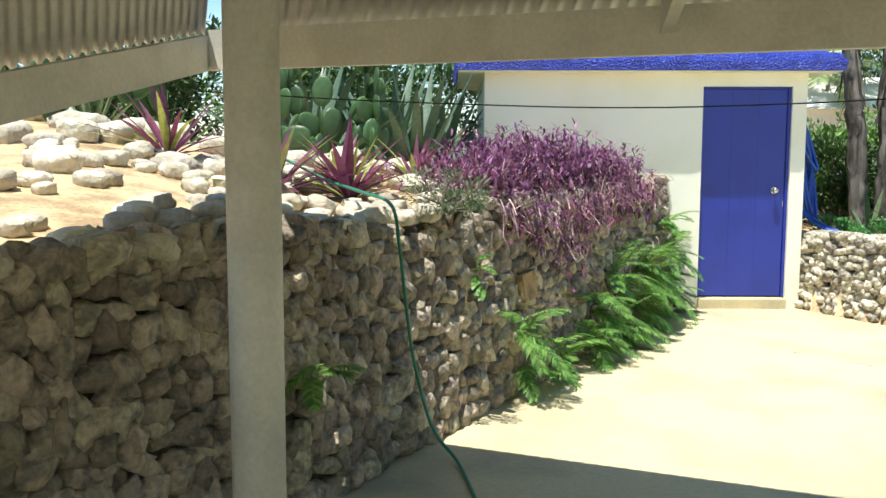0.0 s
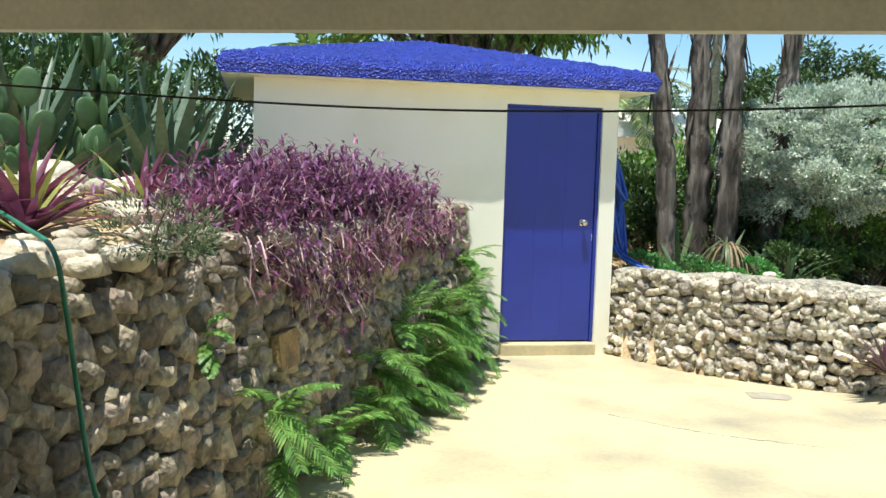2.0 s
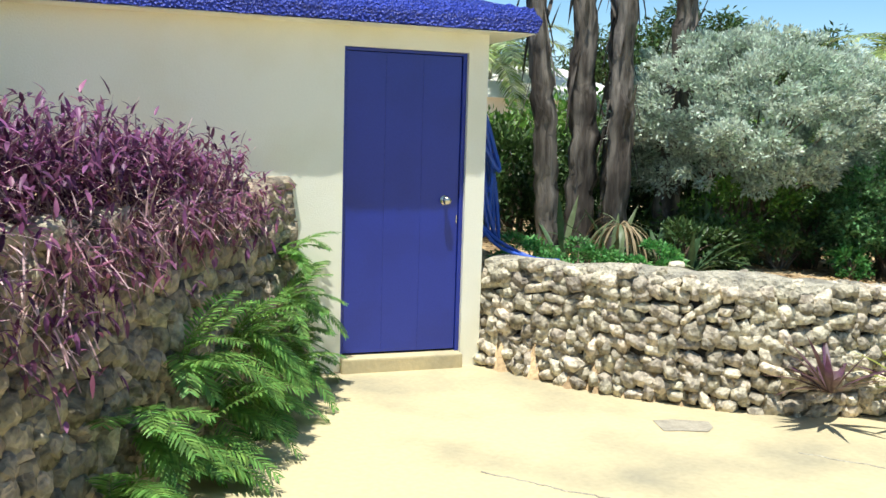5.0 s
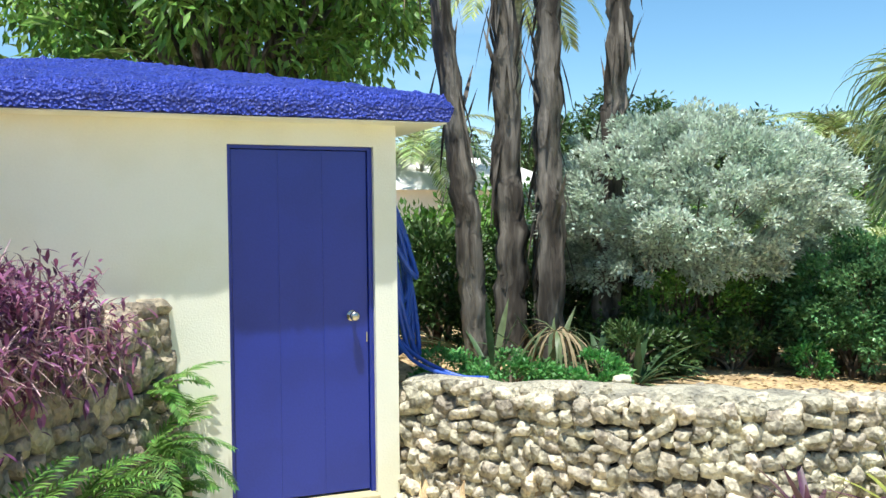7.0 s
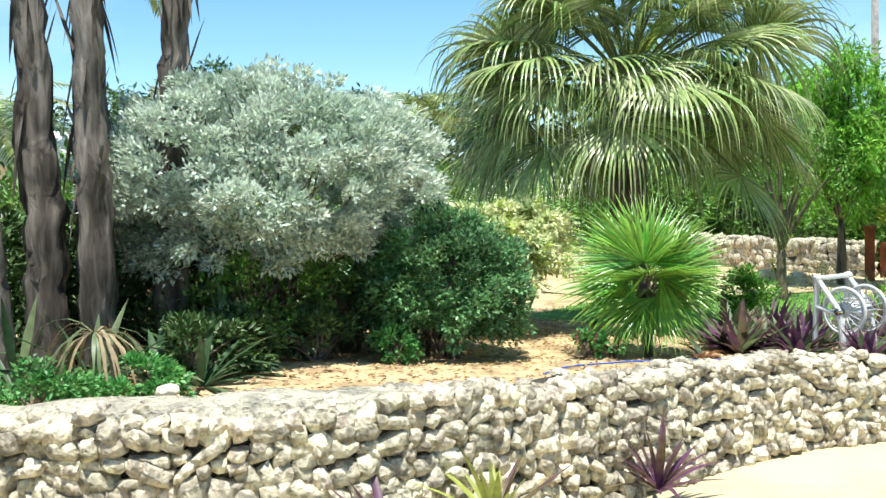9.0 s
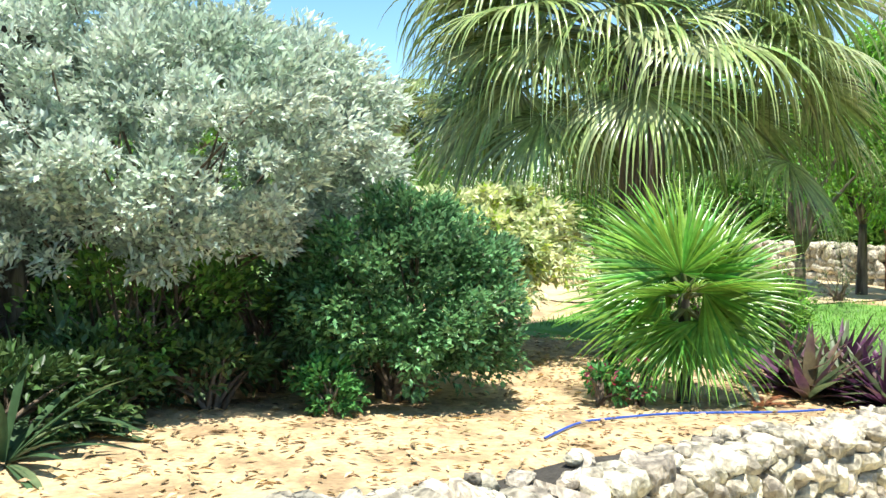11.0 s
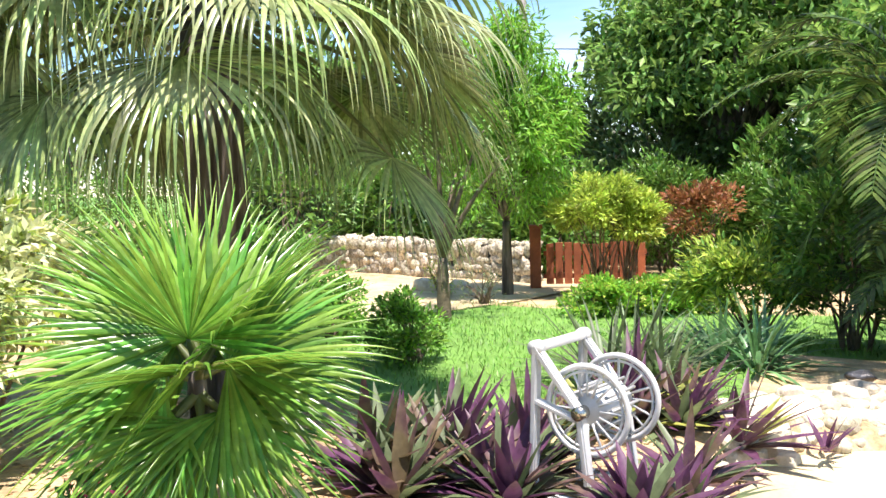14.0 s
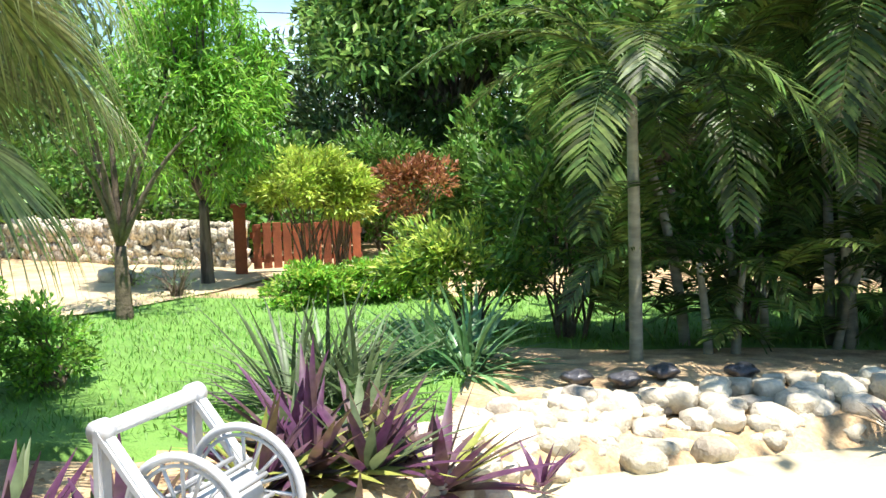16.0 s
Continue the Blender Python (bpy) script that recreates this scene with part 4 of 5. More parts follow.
# -- bed behind the low wall --
def fibrous_trunk(x, y, r, h, lean, label):
    ob = plant("palm_trunk", x, y, label, "tree", "fibrous trunks behind the wall")
    k = 44
    zs = np.linspace(-0.1, h, k)
    P = np.stack([lean[0] * (np.maximum(zs, 0) / h) ** 1.2 + rng.normal(0, 0.012, k), lean[1] * zs / h + rng.normal(0, 0.012, k), zs], 1)
    V, F = tube(P, r * (1 + 0.07 * np.sin(np.linspace(0, 9 + 4 * lean[0], k))) * np.linspace(1.15, 0.85, k), 16)
    V += np.tile(rng.normal(0, r * 0.13, (16, 3)), (k, 1)) + rng.normal(0, r * 0.075, V.shape)
    ob_of("trunk", mesh_of("trunk", V, F, M_bark), ob)
    m = 46
    zz = rng.uniform(0.9, h, m)
    a = rng.uniform(0, 6.28, m)
    B = np.stack([np.interp(zz, zs, P[:, 0]) + r * 0.95 * np.cos(a), np.interp(zz, zs, P[:, 1]) + r * 0.95 * np.sin(a), zz], 1)
    D = np.stack([np.cos(a) * 0.3, np.sin(a) * 0.3, np.where(rng.random(m) < 0.6, -1.0, 1.0)], 1)
    for i in range(m):
        V, F = blades(B[i:i + 1], D[i:i + 1], rng.uniform(0.15, 0.6), rng.uniform(0.02, 0.055), 0.4, 5, 0.3, 0.3, up=np.array([[math.cos(a[i]), math.sin(a[i]), 0.0]]))
        ob_of("bark_strip", mesh_of("bark_strip", V, F, M_bark), ob)
    return ob


for x, y, r, h, lean in ((1.98, 1.0, 0.085, 4.2, (-0.45, 0.1)), (2.33, 1.15, 0.11, 4.6, (-0.08, 0)), (2.5, 0.85, 0.085, 4.6, (0.05, 0.05)), (2.68, 1.2, 0.09, 4.6, (0.08, 0.1)), (3.15, 1.15, 0.1, 4.6, (0.3, -0.02))):
    fibrous_trunk(x, y, r, h, lean, "grey fibrous trunk with peeling bark")
for k, (x, y, z) in enumerate(((1.6, 1.1, 4.0), (2.35, 1.2, 4.6), (2.6, 0.9, 4.5))):
    rosette("dead_frond_skirt", x, y, "hanging dry fronds round a trunk top", 26, 0.75, 0.03, M_dry, M_livis, 2.5, (-0.5, 0.4), "dry frond skirts", z=z - 0.15, fold=0)
# these plants carry the shade under the trunks in their leaf colour
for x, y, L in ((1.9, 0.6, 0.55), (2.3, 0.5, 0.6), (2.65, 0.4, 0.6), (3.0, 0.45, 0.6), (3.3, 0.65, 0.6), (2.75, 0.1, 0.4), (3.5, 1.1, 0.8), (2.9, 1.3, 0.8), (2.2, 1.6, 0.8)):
    rosette("strap_leaf_plant", x, y, "strap-leaved plant under the trunks, leaf colour darkened for shade", 20, L, 0.055, M_strap_shade, M_strap, 0.5, (0.2, 1.0), "strap-leaved plants", belly=0.5, share2=0.2)
rosette("dry_leaf_clump", 2.15, 0.15, "drooping clump of dry straw leaves", 40, 0.5, 0.022, M_dry, M_strap, 3.6, (0.2, 0.9), fold=0, z=0.98)
for x, y, r in ((1.75, 0.0, 0.26), (2.2, -0.25, 0.2), (1.45, 0.4, 0.2), (4.2, 0.0, 0.13)):
    bush("low_herb", x, y, "low bright green leafy herb behind the wall", float(ground_z(x, y)) + 0.12, (r * 1.2, r * 1.2, 0.16), int(9000 * r), 0.035, 0.022, M_herb, "low herbs", stems=3, clumps=16)
bush("silver_bush", 3.95, 1.05, "large rounded silver-leaved bush", 1.80, (1.42, 1.28, 0.86), 82000, 0.047, 0.022, M_silver, stems=12, clumps=620, shell=0.62, puff=(0.05, 0.12), n_up=0.5)
bush("under_shrub", 3.6, 0.75, "thin twiggy shrub under the silver bush", 0.98, (0.6, 0.45, 0.42), 2600, 0.05, 0.024, M_mango, stems=12, clumps=26, group="under shrubs")
bush("under_shrub", 4.4, 0.75, "thin twiggy shrub under the silver bush", 0.98, (0.6, 0.45, 0.42), 2600, 0.05, 0.024, M_mango, stems=12, clumps=26, group="under shrubs")
# added filler shrubs; their dark leaves stand in for shade under the canopy
for x, y, r in ((2.85, 0.35, 0.3), (3.3, 0.45, 0.3), (3.85, 0.45, 0.3), (5.5, 0.9, 0.5), (3.3, 1.1, 0.42), (4.1, 1.3, 0.45), (4.7, 1.1, 0.45), (2.6, 1.6, 0.45)):
    bush("under_shrub", x, y, "low filler shrub behind the stone wall, dark leaves for shade", float(ground_z(x, y)) + r * 0.6, (r * 1.15, r, r * 0.7), int(5200 * r), 0.05, 0.024, M_far, "under shrubs", stems=8, clumps=22)
# added back row in dark leaf colour, in place of deep shade
for x, y, r in ((2.2, 2.3, 0.7), (3.1, 2.4, 0.75), (4.0, 2.5, 0.75), (4.9, 2.3, 0.7), (5.7, 2.6, 0.6)):
    bush("under_shrub", x, y, "dense filler shrub behind the trunks, dark leaves for shade", float(ground_z(x, y)) + r * 0.7, (r * 1.05, r * 0.8, r * 0.85), 4200, 0.08, 0.038, M_far, "under shrubs", stems=8, clumps=34)
bush("dark_shrub", 4.85, 0.2, "dense dark green glossy shrub", 1.02, (0.74, 0.68, 0.60), 30000, 0.042, 0.024, M_dkgreen, puff=(0.09, 0.2), stems=10, clumps=250, shell=0.6)
bush("variegated_shrub", 6.4, 0.9, "cream and green variegated shrub", 1.17, (1.0, 0.75, 0.46), 15000, 0.07, 0.034, M_varieg, stems=7, clumps=90, mat2=M_lime, share2=0.12, n_up=-0.05, puff=(0.1, 0.25))
YOUNG = [(32, 12, 0), (220, -40, 6), (168, -30, -18), (264, -28, 20), (300, 22, 62), (118, 16, -52), (48, 68, -18), (338, 48, 42), (100, 50, -38), (0, 28, 10), (75, 15, -8), (284, -34, 30), (136, -32, -28), (190, 62, -8), (262, 50, 18), (225, 24, 4)]
fan_palm("fan_palm", 6.0, -0.85, "young bright green fan palm", 0.63, 0.035, YOUNG, 0.11, 0.62, M_fan, 0.42, 215, 42, w=0.95, pet_droop=0.04, wild=0.2, fused=0.48, late=2.0, taper=0.8)
old = np.random.default_rng(12)
OLD = [(k * 137.5 + old.normal(0, 7), -24 + 100 * (k + 0.5) / 74 + old.normal(0, 6), old.normal(0, 22)) for k in range(74)]
fan_palm("large_fan_palm", 8.45, 0.9, "large fan palm with a skirt of hanging leaves", 2.65, 0.2, OLD, 1.35, 1.12, M_livis, 3.3, 215, 50, w=0.95, pet_droop=0.2, wild=0.28, fused=0.43, late=2.3, taper=0.8)
stalk = plant("flower_stalk", 8.5, 0.85, "yellow-green branching flower stalk in the palm", "flower stalk", z=3.0)
P = []
for k in range(7):
    a = rng.uniform(0, 6.28)
    feather((0, 0, 0), (math.cos(a) * 0.5, math.sin(a) * 0.5, 1), 0.9, 26, 0.2, 0.012, 1.4, P)
V, F = merge(P)
ob_of("spray", mesh_of("spray", V, F, M_lime), stalk)
for x, y in ((5.55, -0.62), (5.85, -0.5), (5.7, -0.75)):
    f = bush("flowering_plant", x, y, "small plant with pink flowers", float(ground_z(x, y)) + 0.14, (0.13, 0.13, 0.12), 350, 0.04, 0.025, M_herb, "pink flowers", stems=3, clumps=8, mat2=M_pink, share2=0.12)
for x, y, L in ((6.7, -1.25, 0.42), (6.95, -1.5, 0.40), (7.15, -0.95, 0.44), (6.75, -1.7, 0.32), (7.3, -1.2, 0.52), (7.4, -1.5, 0.5), (6.9, -1.0, 0.5), (7.05, -1.3, 0.52), (7.3, -1.6, 0.48), (6.85, -1.65, 0.4), (6.72, -2.2, 0.3), (7.05, -2.3, 0.34), (6.7, -2.2, 0.34), (7.45, -2.25, 0.36)):
    rosette("moses_plant", x, y, "purple and green sword-leaved rosette", 42, L, 0.07, M_rhoeo, M_strap, 0.35, (0.25, 1.0), "purple rosettes by the reel", share2=0.35)
rosette("withered_bromeliad", 6.2, -1.2, "withered brown rosette with white leaf tips", 16, 0.32, 0.06, M_rust, M_varieg, 1.2, (0.0, 0.9))
for x, y, L, mm in ((2.44, -1.76, 0.42, M_rhoeo), (2.94, -1.92, 0.42, M_rhoeo_g), (4.12, -2.02, 0.42, M_rhoeo)):
    rosette("bromeliad", x, y - 0.06, "bromeliad growing at the foot of the low wall", 26, L, 0.045, mm, M_rhoeo, 0.45, (0.35, 1.0), "wall bromeliads", z=0.2 if x < 3.5 else 0.1)
f = bush("flowering_plant", 2.98, -1.98, "small pink and yellow flowers at the wall foot", 0.12, (0.09, 0.07, 0.08), 120, 0.03, 0.02, M_pink, "pink flowers", stems=2, clumps=6, z=0.0, mat2=M_yellowflower, share2=0.4)

# fallen leaves over the bed
n = 9000
px, py = rng.uniform(1.2, 9.0, n), rng.uniform(-2.3, 3.0, n)
ok = (behind_edge(px, py) > 0.4)
px, py = px[ok], py[ok]
P = np.stack([px, py, ground_z(px, py) + rng.uniform(0.004, 0.02, len(px))], 1)
V, F = leaves(P, dirs(len(px), -0.12, 0.2), np.array([0, 0, 1.0]) + rng.normal(0, 0.25, (len(px), 3)), rng.uniform(0.025, 0.07, len(px)), rng.uniform(0.012, 0.028, len(px)))
tagged(ob_of("fallen_leaves", mesh_of("fallen_leaves", V, F, M_brownleaf)), "fallen dry leaves scattered over the bed", "leaves", kind="stuff")

# blue hose lying along the bed, and a white stone on the wall
P = path_through([(4.6, -0.95, 0), (5.0, -0.86, 0), (5.2, -0.9, 0), (5.46, -1.0, 0), (5.69, -1.165, 0), (5.99, -1.39, 0), (6.3, -1.5, 0)], 8)
P[:, 2] = ground_z(P[:, 0], P[:, 1]) + 0.012
tagged(ob_of("garden_hose", mesh_of("garden_hose", *tube(P, 0.006, 8), M_hose_b)), "blue hose lying along the mulched bed", "hose")
boulder("white_stone", 2.02, -0.82, 0.08, "small white stone on the wall cap", "rock", "", z=0.79)

# hose reel cart
reel = empty("hose_reel_cart", 6.92, -1.95, float(ground_z(6.92, -1.95)) - 0.01, "grey-white plastic hose reel cart with two spoked flanges", "hose reel", rz=-14)


HUBZ = 0.42


def ring(x, r, thick):
    a = np.linspace(0, 2 * math.pi, 41)
    return tube(np.stack([np.full(41, x), r * np.cos(a), HUBZ + r * np.sin(a)], 1), thick, 8, False)


def bar_mesh(bm, p, q, w, d):
    v = Vector(q) - Vector(p)
    m = Matrix.LocRotScale((Vector(p) + Vector(q)) / 2, v.to_track_quat("Z", "X"), (d, w, v.length + w * 0.6))
    bmesh.ops.create_cube(bm, size=1.0, matrix=m)


for x in (0.02, 0.31):
    fl = ob_of("flange", mesh_of("flange", *merge([ring(x, 0.19, 0.014), ring(x, 0.165, 0.006)]), M_plastic), reel)
    for a in np.linspace(0, 2 * math.pi, 16, endpoint=False):
        V, F = tube([(x, 0.06 * math.cos(a), HUBZ + 0.06 * math.sin(a)), (x, 0.18 * math.cos(a), HUBZ + 0.18 * math.sin(a))], 0.006, 5)
        ob_of("spoke", mesh_of("spoke", V, F, M_plastic), fl)
for x in (-0.04, 0.37):
    bm = bmesh.new()
    bar_mesh(bm, (x, 0.0, HUBZ), (x, 0.21, 0.68), 0.05, 0.03)
    bar_mesh(bm, (x, 0.24, 0.0), (x, 0.21, 0.68), 0.05, 0.03)
    bar_mesh(bm, (x, 0.02, HUBZ - 0.03), (x, 0.22, HUBZ + 0.03), 0.045, 0.026)
    bar_mesh(bm, (x, 0.0, HUBZ), (x, -0.05, 0.0), 0.055, 0.03)
    bar_mesh(bm, (x, 0.24, 0.03), (x, -0.06, 0.03), 0.05, 0.03)
    bmesh.ops.bevel(bm, geom=list(bm.edges), offset=0.007, segments=2, affect="EDGES")
    part("side_frame", bm, M_plastic, reel)
    V, F = tube([(x - 0.022, 0.21, 0.68), (x + 0.022, 0.21, 0.68)], 0.034, 16)
    ob_of("end_cap", mesh_of("end_cap", V, F, M_plastic), reel)
    V, F = tube([(x - 0.03, 0.0, HUBZ), (x + 0.03, 0.0, HUBZ)], 0.03, 14)
    ob_of("axle_cap", mesh_of("axle_cap", V, F, M_metal), reel)
bm = bmesh.new()
box(bm, -0.03, 0.185, 0.662, 0.36, 0.235, 0.70, 0.012)
part("handle", bm, M_plastic, reel)
V, F = tube([(0.03, 0, HUBZ), (0.30, 0, HUBZ)], 0.07, 20)
ob_of("drum", mesh_of("drum", V, F, M_plastic), reel)
for a in np.linspace(0, 2 * math.pi, 10, endpoint=False):
    V, F = tube([(0.03, 0.1 * math.cos(a), HUBZ + 0.1 * math.sin(a)), (0.30, 0.1 * math.cos(a), HUBZ + 0.1 * math.sin(a))], 0.008, 5)
    ob_of("drum_bar", mesh_of("drum_bar", V, F, M_plastic_d), reel)

reel.matrix_basis = reel.matrix_basis @ Matrix.Scale(0.91, 4)

# rock border of the patio's far side
ln = path_through([(8.75, -2.25), (9.3, -2.65), (9.7, -3.45), (10.05, -4.65), (10.6, -6.8)], 10)
for row, (off0, z0, lo, hi) in enumerate(((0.02, -0.01, 0.09, 0.2), (0.15, 0.06, 0.1, 0.23), (0.29, 0.11, 0.1, 0.23), (0.43, 0.12, 0.09, 0.21), (0.56, 0.10, 0.09, 0.2), (0.66, 0.09, 0.08, 0.17))):
    s = 0.0
    length = 5.0
    while s < length:
        w = rng.uniform(lo, hi)
        p = np.array([np.interp(s / length * (len(ln) - 1), range(len(ln)), ln[:, c]) for c in (0, 1)])
        off = off0 + rng.normal(0, 0.06)
        boulder("border_rock", p[0] + off * 0.93 + 0.1, p[1] + off * 0.35, w, "pale sunlit rock in the patio border", "rock", "patio border rocks", z=z0 + rng.uniform(-0.02, 0.03), flat=rng.uniform(0.6, 0.85))
        s += w * 0.92
for x, y in ((6.5, -2.2), (6.75, -2.3), (7.0, -2.25), (7.3, -2.3), (7.6, -2.2), (7.9, -2.25), (8.2, -2.15), (8.5, -2.2)):
    boulder("border_rock", x, y, rng.uniform(0.16, 0.26), "pale sunlit rock in the patio border", "rock", "patio border rocks", z=0.05)
for x, y, L, g2 in ((8.95, -2.3, 0.55, M_rhoeo_g), (8.75, -1.75, 0.6, M_rhoeo_g), (8.8, -2.0, 0.55, M_strap), (9.15, -2.15, 0.55, M_rhoeo_g), (9.0, -1.6, 0.55, M_strap), (8.5, -1.6, 0.45, M_rhoeo_g), (9.3, -1.85, 0.55, M_strap)):
    rosette("cordyline", x, y, "purple cordyline with yellow-edged leaves", 38, L, 0.075, M_rhoeo, g2, 0.35, (0.25, 1.0), "purple cordylines by the reel", share2=0.35)
rosette("small_bromeliad", 9.15, -2.75, "small dark bromeliad among the rocks", 12, 0.25, 0.035, M_rhoeo, None, 0.2, (0.3, 1.0), z=0.05)
rosette("small_bromeliad", 9.9, -4.6, "small dark bromeliad among the rocks", 12, 0.25, 0.035, M_rhoeo, None, 0.2, (0.3, 1.0), z=0.1)
for x, y, L, w, m2 in ((10.3, -1.2, 0.8, 0.035, M_strap), (10.6, -1.35, 0.8, 0.035, M_strap), (10.4, -1.6, 0.7, 0.035, M_strap)):
    rosette("strap_clump", x, y, "grey-green clump of narrow strap leaves", 70, L, w, m2, None, 0.6, (0.35, 1.0), "narrow strap clumps", spread=0.16)
for x, y in ((11.4, -1.9), (11.6, -2.2), (11.2, -2.2)):
    rosette("shade_plant", x, y, "dark strap-leaved plant in the shade", 50, 0.7, 0.05, M_dkgreen, M_strap, 0.7, (0.2, 1.0), "shade plants", spread=0.12)

# filler shrubs added behind the palm clump, standing in for shade there
for x, y in ((13.1, -2.9), (13.3, -4.4)):
    bush("background_shrub", x, y, "filler shrub added behind the palm clump in place of shade", 0.95, (0.85, 0.9, 0.85), 3600, 0.12, 0.05, M_mango, "background shrubs", clumps=40)

# areca palm clump
cl = empty("areca_clump", 12.0, -4.2, float(ground_z(12, -4.2)), "dense clump of areca palms with ringed canes", "palm tree")
pg, py_ = [], []
canes = [(-0.35, 0.82, 2.1, 0.042)]
for k in range(22):
    canes.append((rng.uniform(0.35, 1.5), rng.uniform(-3.2, 0.9), rng.uniform(1.5, 3.0), rng.uniform(0.024, 0.042)))
for k, (x, y, h, r) in enumerate(canes):
    lean = rng.normal(0, 0.25, 2) if k else np.array([0.03, 0.02])
    top = np.array([x + lean[0], y + lean[1], h])
    V, F = tube(bez((x, y, -0.1), (x + lean[0] * .2, y + lean[1] * .2, h * .5), top, 10), np.linspace(r * 1.2, r * 0.9, 10), 8)
    ob_of("cane", mesh_of("cane", V, F, M_cane), cl)
    for j in range(7 if k else 9):
        az, el = rng.uniform(0, 6.28), rng.uniform(0.35, 1.35)
        d = (math.cos(az) * math.cos(el), math.sin(az) * math.cos(el), math.sin(el))
        feather(top, d, rng.uniform(1.2, 1.9), 32, 0.40, 0.034, rng.uniform(1.4, 2.8), py_ if y < -0.9 and rng.random() < 0.22 else pg)
for k in range(110):
    x, y = rng.uniform(-0.2, 1.3), rng.uniform(-3.4, 1.2)
    az, el = rng.uniform(0, 6.28), rng.uniform(0.5, 1.3)
    feather((x, y, rng.uniform(0.0, 0.8)), (math.cos(az) * math.cos(el), math.sin(az) * math.cos(el), math.sin(el)), rng.uniform(0.6, 1.25), 26, 0.28, 0.028, rng.uniform(0.9, 2.0), pg)
for k in range(16):
    x, y = rng.uniform(-0.1, 0.7), rng.uniform(-3.2, 0.5)
    h, lx, ly = rng.uniform(0.6, 1.2), rng.normal(0, 0.08), rng.normal(0, 0.12)
    V, F = tube(bez((x, y, -0.1), (x + lx * 0.3, y + ly * 0.3, h * 0.5), (x + lx, y + ly, h), 8), np.linspace(0.04, 0.022, 8), 8)
    ob_of("cane", mesh_of("cane", V, F, M_cane), cl)
V, F = merge(pg)
ob_of("fronds", mesh_of("fronds", V, F, M_areca), cl)
V, F = merge(py_)
ob_of("yellow_fronds", mesh_of("yellow_fronds", V, F, M_areca_y), cl, "yellowing sunlit fronds")
for x, y in ((10.75, -2.95), (10.9, -3.5), (10.95, -4.0), (10.7, -3.25)):
    bm = bmesh.new()
    bmesh.ops.create_icosphere(bm, subdivisions=3, radius=0.1)
    for v in bm.verts:
        v.co += v.co.normalized() * (0.035 * noise.noise(v.co * 14)) 
        v.co.z *= 0.5
    b = part("plastic_bag", bm, M_darkbag, None, flat=False)
    b.location = (x, y, float(ground_z(x, y)) + 0.06)
    tagged(b, "crumpled dark plastic bag on the soil", "bag", "dark bags")

# -- lawn and far garden --
n = 26000
px, py = rng.uniform(9.5, 16.2, n), rng.uniform(-8, 3.2, n)
ok = lawn_at(px, py)
px, py = px[ok], py[ok]
B = np.stack([px, py, ground_z(px, py)], 1)
V, F = blades(B, dirs(len(px), 0.6, 1.0), rng.uniform(0.04, 0.09, len(px)), 0.012, 0.4, 2, 0.3, 0)
tagged(ob_of("grass", mesh_of("grass", V, F, M_grass)), "short green lawn grass", "grass", kind="stuff")
tree("young_tree", 14.7, 2.05, "small forked tree on the lawn", 2.6, 1.05, 1500, 0.09, 0.04, M_mango, 0.085, 2.05, clumps=22, fork=0.4, bark=M_bark2)
tree("fresh_green_tree", 17.2, 2.05, "fresh green narrow-leaved tree", 5.0, 1.2, 17000, 0.16, 0.034, M_bright, 0.08, 2.65, clumps=95, droopy=0.5, squash=1.45)
for x, y, r, m_, cz in ((17.3, 0.6, 0.72, M_lime, 1.28), (17.5, 0.2, 0.6, M_lime, 1.15)):
    bush("yellow_green_shrub", x, y, "yellow-green leafy shrub in front of the gate", cz, (r, r, r * 0.62), 4200, 0.11, 0.04, M_lime, "yellow-green shrubs", clumps=34)
for k in range(5):
    bush("hedge_bush", 15.3 + k * 0.2, 0.2 - k * 0.32, "low clipped green hedge bush", -0.02 + float(ground_z(15.4, 0)) + 0.22, (0.42, 0.42, 0.27), 2200, 0.07, 0.04, M_bright, "low hedge", clumps=26, mat2=M_lime, share2=0.3)
bush("croton_bush", 13.6, -1.95, "yellow-speckled croton bush near the palms", 0.6, (0.75, 0.8, 0.45), 6000, 0.11, 0.035, M_mango, clumps=34, mat2=M_lime, share2=0.7)
bush("rusty_shrub", 16.8, -1.0, "shrub with rusty brown foliage", 1.2, (0.6, 0.6, 0.4), 1500, 0.1, 0.04, M_rust, clumps=18)
for x, y, r in ((10.7, 0.6, 0.38), (12.0, 2.2, 0.45)):
    bush("leafy_shrub", x, y, "green leafy shrub beside the lawn", float(ground_z(x, y)) + r * 0.75, (r, r, r * 0.8), int(6500 * r), 0.06, 0.03, M_bright, "lawn edge shrubs", clumps=30, mat2=M_mango, share2=0.5)
bush("leafy_shrub", 12.2, 3.2, "green leafy shrub beside the lawn", 0.55, (0.75, 0.75, 0.62), 5000, 0.06, 0.03, M_bright, "lawn edge shrubs", clumps=34, mat2=M_mango, share2=0.5)
bush("leafy_shrub", 10.9, 2.2, "green leafy shrub beside the lawn", 0.7, (0.6, 0.6, 0.55), 4000, 0.06, 0.03, M_mango, "lawn edge shrubs", clumps=30)
bush("bare_shrub", 16.0, 2.0, "small thin twiggy shrub on the sand", 0.15, (0.32, 0.32, 0.32), 350, 0.05, 0.02, M_strap, stems=9, clumps=16)
bush("bare_shrub", 17.0, 3.1, "small thin twiggy shrub on the sand", 0.2, (0.3, 0.3, 0.4), 300, 0.05, 0.02, M_lime, stems=7, clumps=12)

# sandy path
bm = bmesh.new()
